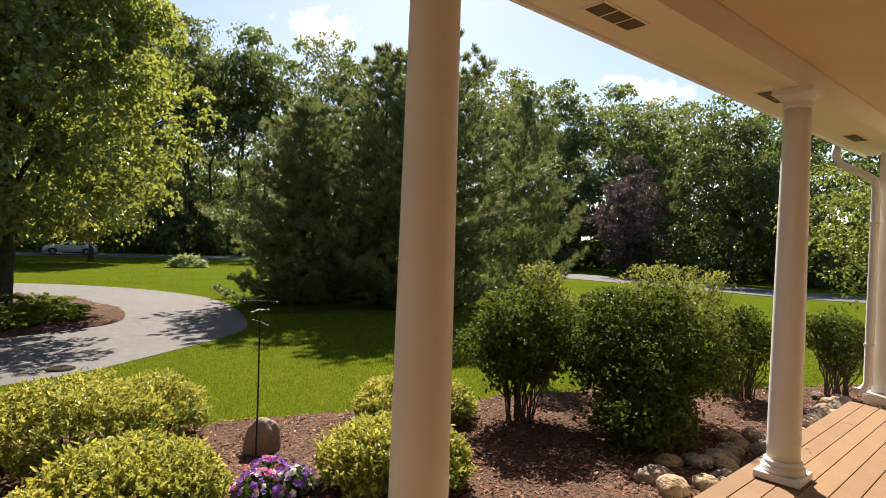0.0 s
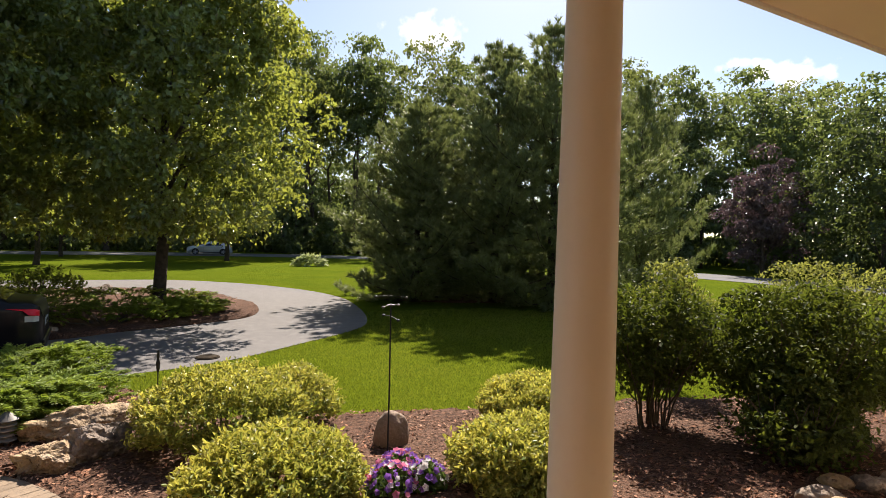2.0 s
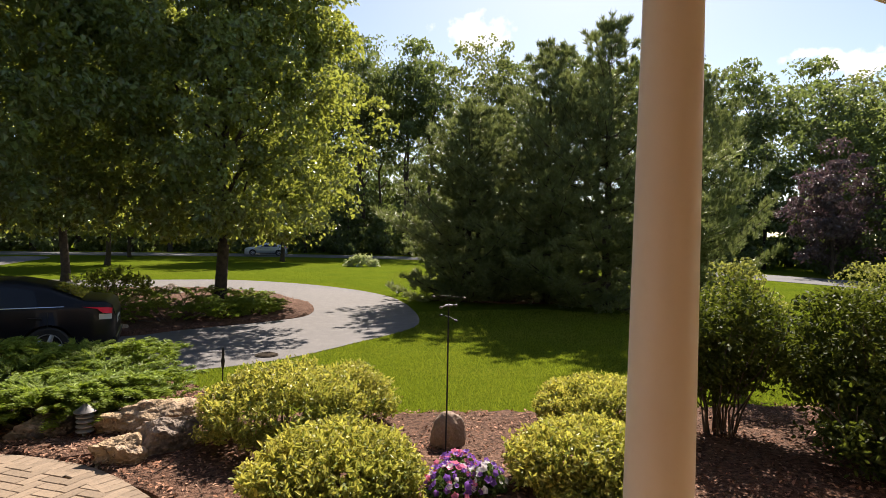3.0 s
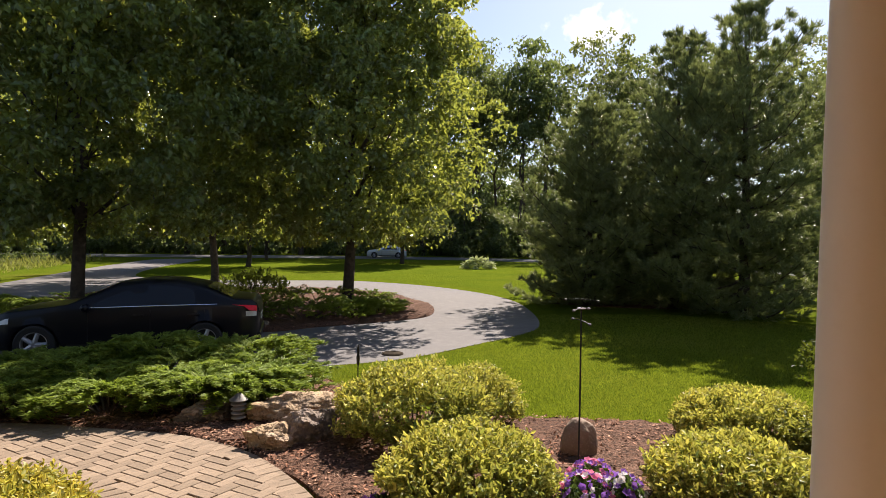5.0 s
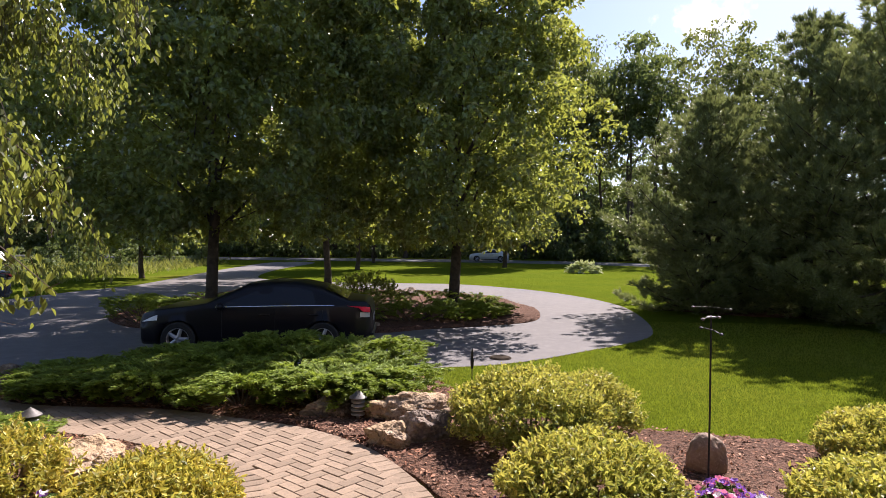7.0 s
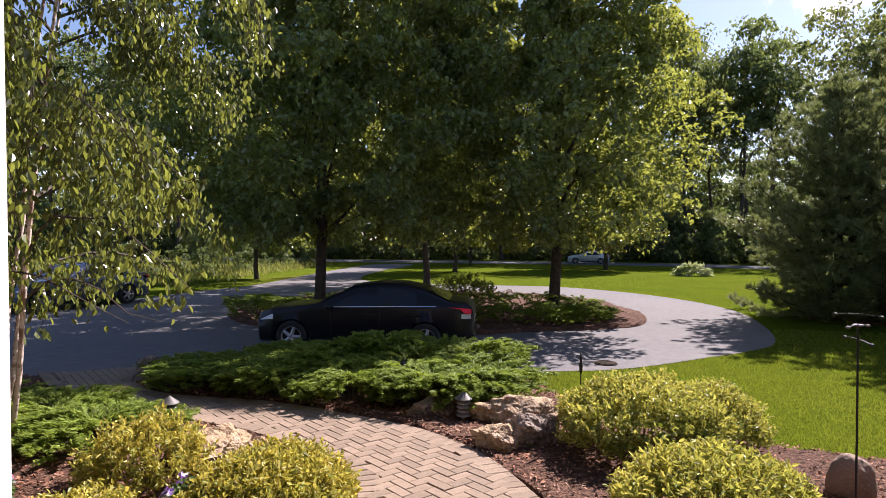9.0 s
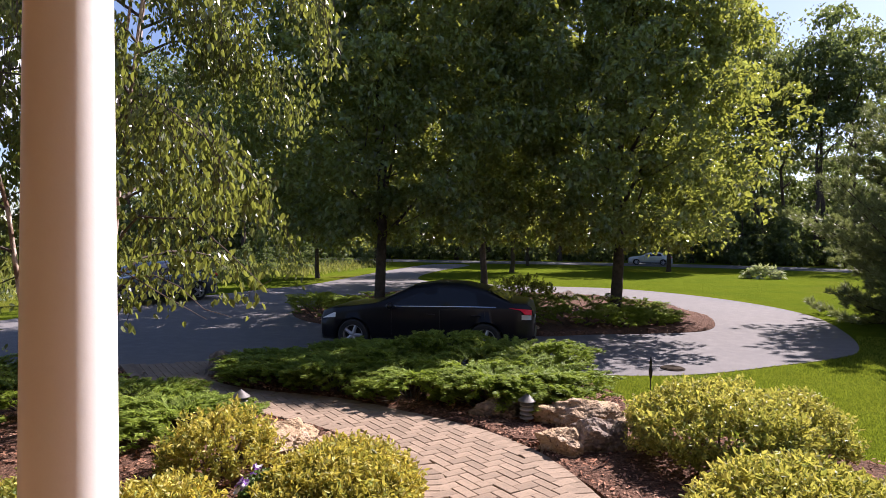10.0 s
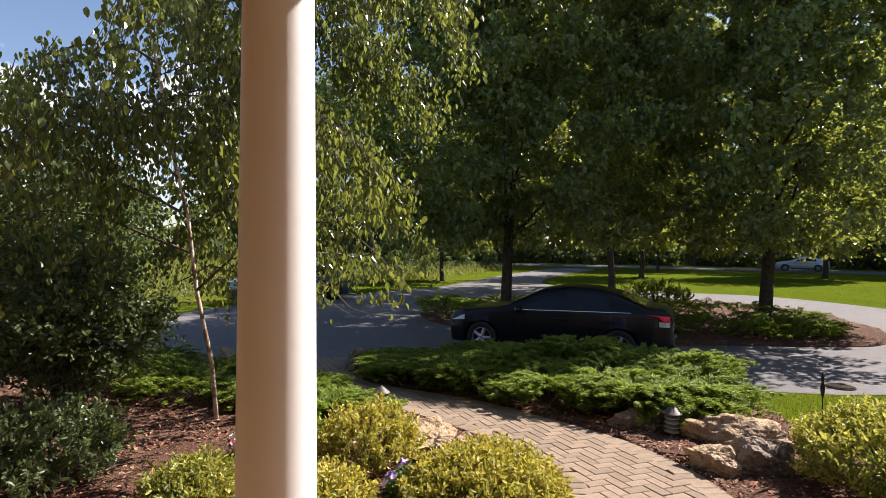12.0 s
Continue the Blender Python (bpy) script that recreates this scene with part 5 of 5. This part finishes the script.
def build_manhole(x, y):
    t = thing("manhole_cover", pose(x, y, 0.016), "rusty round iron cover set in the asphalt drive", "manhole cover")
    part("rim", turned([(0.20, 0.0), (0.195, 0.012), (0.178, 0.014), (0.17, 0.010)], 32), M["rust"], t)
    bm = turned([(0.172, 0.001), (0.17, 0.022), (0.10, 0.030), (0.0005, 0.032)], 32)
    part("lid", bm, M["rust"], t)


build_manhole(0.27, 8.92)


def build_petunias(x, y, w, h, seed, mats, label, blooms=60):
    rng = np.random.default_rng(seed)
    z = ground_z(x, y) + 0.05
    t = thing("petunia_clump", pose(x, y, z), label, "flowers", "petunia clumps")
    n = 900
    d = units(n, rng)
    d[:, 2] = np.abs(d[:, 2])
    p = d * (rng.random(n) ** 0.5)[:, None] * np.array([w / 2, w / 2, h])
    ax = units(n, rng) + np.array([0, 0, 0.3])
    ax /= np.linalg.norm(ax, axis=1, keepdims=True)
    leaves("foliage", p, ax, units(n, rng) + np.array([0, 0, 0.8]), np.full(n, 0.045), np.full(n, 0.025), M["flowerleaf"], t)
    for i in range(blooms):
        d = units(1, rng)[0]
        d[2] = abs(d[2]) + 0.2
        d /= np.linalg.norm(d)
        c = Vector(d * np.array([w / 2, w / 2, h])) * (0.95 + 0.15 * rng.random()) + Vector((0, 0, 0.02))
        o = new("bloom", bloom_mesh(mats[i % len(mats)]))
        o.parent = t
        k = 0.6 + 0.45 * rng.random()
        o.matrix_basis = Matrix.LocRotScale(c, Vector(d + rng.normal(size=3) * 0.4).to_track_quat("Z", "Y"), (k, k, k))


BLOOMS = {}


def bloom_mesh(mt):
    if mt not in BLOOMS:
        V = [Vector((0, 0, -0.018))]
        for k in range(10):
            a = k * math.pi / 5
            r = 0.032 if k % 2 else 0.024
            V.append(Vector((math.cos(a) * r, math.sin(a) * r, 0.004 * (k % 2))))
        me = bpy.data.meshes.new("bloom")
        me.from_pydata(V, [], [(0, 1 + k, 1 + (k + 1) % 10) for k in range(10)])
        me.materials.append(M[mt])
        BLOOMS[mt] = me
    return BLOOMS[mt]


build_petunias(0.50, 2.32, 0.42, 0.17, 301, ("petal_v", "petal_v", "petal_w", "petal_p"), "clump of violet, pink and white petunias", 90)
build_petunias(0.66, 2.52, 0.35, 0.18, 302, ("petal_p", "petal_v"), "clump of pink and violet petunias", 50)
build_petunias(0.72, 2.2, 0.3, 0.2, 303, ("petal_w", "petal_v"), "clump of white and violet petunias", 50)
build_petunias(-0.92, 2.42, 0.26, 0.14, 304, ("petal_p", "petal_v"), "small clump of pink and violet petunias", 24)
build_petunias(-3.7, 2.45, 0.4, 0.22, 305, ("petal_v", "petal_w"), "small clump of violet petunias by the path", 30)
build_petunias(-5.1, 2.35, 0.35, 0.3, 306, ("petal_p", "petal_w"), "small clump of pink flowers in mulch", 20)
build_petunias(-5.12, 2.2, 0.28, 0.16, 307, ("petal_w", "petal_p"), "small clump of pale petunias in mulch", 16)


def build_hosta(x, y, w, h, label, seed, n=420, size=0.34):
    rng = np.random.default_rng(seed)
    t = thing("hosta_clump", pose(x, y, 0.0), label, "plant")
    d = units(n, rng)
    d[:, 2] = np.abs(d[:, 2])
    p = d * (0.6 + 0.4 * rng.random(n))[:, None] * np.array([w / 2, w / 4, h])
    ax = d + np.array([0, 0, -0.3]) + rng.normal(size=(n, 3)) * 0.3
    ax /= np.linalg.norm(ax, axis=1, keepdims=True)
    leaves("leaf_rosette", p, ax, d + np.array([0, 0, 1.0]), size * (0.7 + 0.5 * rng.random(n)), size * 0.55, M["hosta"], t)


build_hosta(11.0, 36.6, 2.7, 0.9, "pale green hosta clump on the far lawn", 311)


# Eave vents, gutter pipe and corner post
def build_eave():
    z = CAP_Z + 0.075
    for x in (-5.09, -2.94, -0.79, 1.36, 3.51, 5.66):
        v = thing("soffit_vent", EAVE @ pose(x, 0.19, z), "dark slotted vent set in the white soffit", "vent", "soffit vents")
        part("vent_frame", box(bmesh.new(), -0.21, 0.21, -0.075, 0.075, -0.006, 0.001, 0.002), M["soffit"], v)
        for k in (-1, 0, 1):
            part("screen", box(bmesh.new(), k * 0.135 - 0.058, k * 0.135 + 0.058, -0.055, 0.055, -0.009, -0.004), M["vent"], v)
    p = thing("corner_post", pose(6.42, -0.16, DECK_Z - 0.3), "square white corner post at the end of the porch", "post")
    part("shaft", box(bmesh.new(), -0.12, 0.14, -0.16, 0.10, 0, CAP_Z - DECK_Z + 0.3, 0.006), M["paint"], p)
    part("base_board", box(bmesh.new(), -0.29, 0.17, -0.19, 0.13, 0.3, 0.40, 0.008), M["paint"], p)
    d = thing("downspout", pose(6.22, -0.03, 0.62), "white metal downspout bent under the eave", "downspout")
    bm = bmesh.new()
    tube(bm, [(-0.06, 0.34, 2.78), (-0.06, 0.34, 2.66), (-0.055, 0.30, 2.56), (-0.02, 0.10, 2.45), (0.0, 0.0, 2.38), (0.0, -0.02, 2.28), (0.0, -0.02, 1.2), (0.0, -0.02, 0.20), (0.0, 0.02, 0.13), (0.0, 0.10, 0.10)], [0.042] * 10, 12)
    part("pipe", bm, M["paint"], d, smooth=True)
    for zz in (0.6, 1.9):
        part("strap", box(bmesh.new(), -0.047, 0.047, -0.067, 0.027, zz, zz + 0.03, 0.004), M["paint"], d)
    g = thing("gutter", EAVE @ pose(0, 0.43, CAP_Z + 0.14), "white rain gutter along the eave", "gutter")
    part("trough", box(bmesh.new(), -9.2, 7.05, 0, 0.09, 0, 0.11, 0.015), M["paint"], g)


build_eave()


# Paved path: herringbone pavers with a soldier-course border
PATH_R = smooth_loop([(-7.2, 7.6), (-6.75, 6.6), (-6.2, 5.95), (-5.5, 5.68), (-4.34, 5.52), (-3.36, 5.1), (-2.46, 4.62), (-1.84, 4.0), (-1.42, 3.18), (-1.2, 2.4), (-1.1, 1.4), (-1.1, 0.06)], closed=False)
PATH_L = smooth_loop([(-8.5, 6.75), (-7.4, 5.75), (-6.3, 5.15), (-5.2, 4.72), (-4.25, 4.35), (-3.5, 3.9), (-2.95, 3.45), (-2.68, 2.9), (-2.6, 2.2), (-2.6, 1.4), (-2.6, 0.06)], closed=False)
PATH = PATH_R + PATH_L[::-1]
slab("pavement_bed", PATH, 0.022, 0.12, M["sand"], "brown sand under the paved path", "path bed", cell=0.5)
path_root = tagged(new("pavement_path"), "tan clay pavers laid in herringbone with a border", "paved path", kind="structure")


def paver_mesh(l, w, h=0.05, b=0.006):
    bm = box(bmesh.new(), -l / 2, l / 2, -w / 2, w / 2, -h, 0)
    top = [f for f in bm.faces if f.normal.z > 0.9]
    bmesh.ops.inset_region(bm, faces=top, thickness=b, depth=0.004)
    me = bpy.data.meshes.new("paver")
    bm.to_mesh(me)
    bm.free()
    me.materials.append(M["paver"])
    return me


def build_path():
    rng = np.random.default_rng(400)
    l, w, gap = 0.205, 0.1025, 0.007
    me, mb = paver_mesh(l - gap, w - gap), paver_mesh(0.20, 0.098)
    base = Matrix.Rotation(radians(45), 4, "Z")
    spots = []
    u = w
    for i in range(-60, 60):
        for j in range(-60, 60):
            # herringbone: steps of (1, 1) and (2, -2) cells
            for k, (cx, cy, turn) in enumerate(((1.0, 0.5, 0), (2.5, 0.0, 90))):
                px, py = (i + 2 * j + cx) * u, (i - 2 * j + cy) * u
                q = base @ Vector((px, py, 0)) + Vector((-4.0, 3.5, 0))
                if -9 < q.x < -0.8 and 0.0 < q.y < 7.8:
                    spots.append((q.x, q.y, 45 + turn))
    P = np.array([(s[0], s[1]) for s in spots])
    ok = inside_many(PATH, P)

    def far_from_edge(p, d):
        return min((Vector(p) - Vector(e)).length for e in PATH_R + PATH_L) > d
    near, rest = [], []
    for s, k in zip(spots, ok):
        if k and far_from_edge(s[:2], 0.15):
            (near if s[0] > -5.0 and s[1] > 2.4 else rest).append((s, me))
    for line, sgn in ((PATH_R, 1), (PATH_L, -1)):
        acc = 0.0
        for a, b in zip(line, line[1:]):
            a, b = Vector(a), Vector(b)
            seg = (b - a).length
            if seg < 1e-6:
                continue
            d = (b - a) / seg
            inward = Vector((d.y, -d.x)) if sgn == 1 else Vector((-d.y, d.x))
            while acc < seg:
                c = a + d * acc + inward * 0.11
                s = (c.x, c.y, math.degrees(math.atan2(inward.y, inward.x)))
                (near if c.x > -4.4 and c.y > 2.4 else rest).append((s, mb))
                acc += 0.106
            acc -= seg
    near.sort(key=lambda q: q[0][1])
    rest += near[300:]
    slope = math.degrees(math.atan(0.045))
    for (x, y, turn), m in near[:300]:
        o = new("paver", m)
        o.parent = path_root
        o.matrix_world = Matrix.Translation((x, y, ground_z(x, y) + 0.045 + rng.normal() * 0.0012)) @ Matrix.Rotation(radians(-slope), 4, "X") @ Matrix.Rotation(radians(turn) + rng.normal() * 0.008, 4, "Z")
    bm = bmesh.new()
    for (x, y, turn), m in rest:
        n0 = len(bm.verts)
        bm.from_mesh(m)
        bm.verts.ensure_lookup_table()
        mat = Matrix.Translation((x, y, ground_z(x, y) + 0.045)) @ Matrix.Rotation(radians(-slope), 4, "X") @ Matrix.Rotation(radians(turn), 4, "Z")
        for v in bm.verts[n0:]:
            v.co = mat @ v.co
    o = part("farther_paver", bm, M["paver"], path_root)
    o["kind"] = "stuff"


build_path()


def build_deck():
    rng = np.random.default_rng(410)
    w = 0.139
    y = 0.085
    meshes = {}
    while y > -3.4:
        x = -9.0
        k = 0
        while x < 6.13:
            ln = 3.66 if k else 1.0 + 2.6 * rng.random()
            e = min(6.13, x + ln)
            if e - x < 0.3:
                e = 6.13
            key = round(e - x, 2)
            if key not in meshes:
                bm = box(bmesh.new(), 0, key - 0.003, -(w - 0.006), 0, -0.03, 0, 0.003)
                me = bpy.data.meshes.new("deck_plank")
                bm.to_mesh(me)
                bm.free()
                me.materials.append(M["deck"])
                meshes[key] = me
            o = new("deck_plank", meshes[key])
            o.parent = floor_porch
            o.location = (x, y, DECK_Z - 0.004 + rng.normal() * 0.0005)
            x = e
            k += 1
        y -= w


floor_porch = bpy.data.objects["floor_porch"]
build_deck()


# Mulch chips and grass blades: too many to count
def scatter(loop, n, rng, keep=None):
    xs, ys = [p[0] for p in loop], [p[1] for p in loop]
    P = np.c_[rng.uniform(min(xs), max(xs), n), rng.uniform(min(ys), max(ys), n)]
    return P[inside_many(loop, P)]


def build_chips(name, loop, n, seed, label, size=0.045):
    rng = np.random.default_rng(seed)
    P = scatter(loop, n, rng)
    c = np.c_[P, gz(P) + 0.064 + rng.normal(size=len(P)) * 0.008]
    m = len(c)
    ax = units(m, rng) * np.array([1, 1, 0.35])
    ax /= np.linalg.norm(ax, axis=1, keepdims=True)
    L = size * (0.5 + rng.random(m))
    v, f = leaf_arrays(c, ax, units(m, rng) * 0.4 + np.array([0, 0, 1.0]), L, L * 0.45, 0.1)
    tagged(mesh_ob(name, v, f, M["chip"]), label, "mulch", kind="stuff")


build_chips("mulch_chips", BED_E, 36000, 501, "loose bark chips on the planting bed")
build_chips("mulch_chips", BED_W, 44000, 502, "loose reddish bark chips on the planting bed")
build_chips("mulch_chips", BED_J, 26000, 503, "loose bark chips under the juniper")
build_chips("mulch_chips", ISLAND, 14000, 504, "loose bark chips on the island bed", 0.06)


def build_grass():
    rng = np.random.default_rng(510)
    lawn = [(-0.9, 8.2), (-0.9, 5.2), (0.9, 4.4), (3.7, 3.2), (5.8, 2.3), (8.8, 0.0), (13, 0), (13, 9.0), (9.0, 13.0), (5.2, 13.5), (4.3, 11.6), (2.0, 9.5), (0.4, 8.5)]
    P = scatter(lawn, 420000, rng)
    keep = ~inside_many(DRIVE, P) & ~inside_many(BED_E, P) & ~inside_many(PINE_BED, P)
    far = np.hypot(P[:, 0] + 1.3, P[:, 1] + 1.3)
    keep &= rng.random(len(P)) < np.clip(1.35 - far / 14, 0.25, 1)
    P = P[keep]
    m = len(P)
    L = 0.038 * (0.6 + 0.8 * rng.random(m))
    ax = units(m, rng) * 0.55 + np.array([0, 0, 1.0])
    ax /= np.linalg.norm(ax, axis=1, keepdims=True)
    side = np.cross(ax, units(m, rng))
    side /= np.linalg.norm(side, axis=1, keepdims=True)
    b = np.c_[P, gz(P) - 0.003]
    wd = (0.003 + 0.0005 * np.hypot(P[:, 0], P[:, 1]))[:, None]
    v = np.stack([b - side * wd, b + side * wd, b + ax * L[:, None]], 1).reshape(-1, 3)
    tagged(mesh_ob("grass_blades", v, np.arange(m * 3).reshape(m, 3), M["blade"]), "short green lawn grass", "grass", kind="stuff")


build_grass()


def build_meadow():
    rng = np.random.default_rng(520)
    loop = [(-17.0, 20.0), (-15.6, 30.0), (-15.6, 48.0), (-60.0, 52.0), (-70.0, 20.0), (-40.0, 8.0), (-22.0, 8.0)]
    P = scatter(loop, 70000, rng)
    n = len(P)
    h = (0.25 + 0.35 * rng.random(n)) * (0.5 + 0.9 * np.array([noise.noise(Vector((x * 0.25, y * 0.25, 3))) + 0.5 for x, y in P]).clip(0, 1))
    c = np.c_[P, h * rng.random(n)]
    ax = units(n, rng) * 0.6 + np.array([0, 0, 1.0])
    ax /= np.linalg.norm(ax, axis=1, keepdims=True)
    v, f = leaf_arrays(c, ax, units(n, rng), 0.20 + 0.16 * rng.random(n), np.full(n, 0.07), 0.1)
    tagged(mesh_ob("meadow_weeds", v, f, M["weed"]), "tall unmown meadow weeds beyond the drive", "weeds", kind="stuff")


build_meadow()
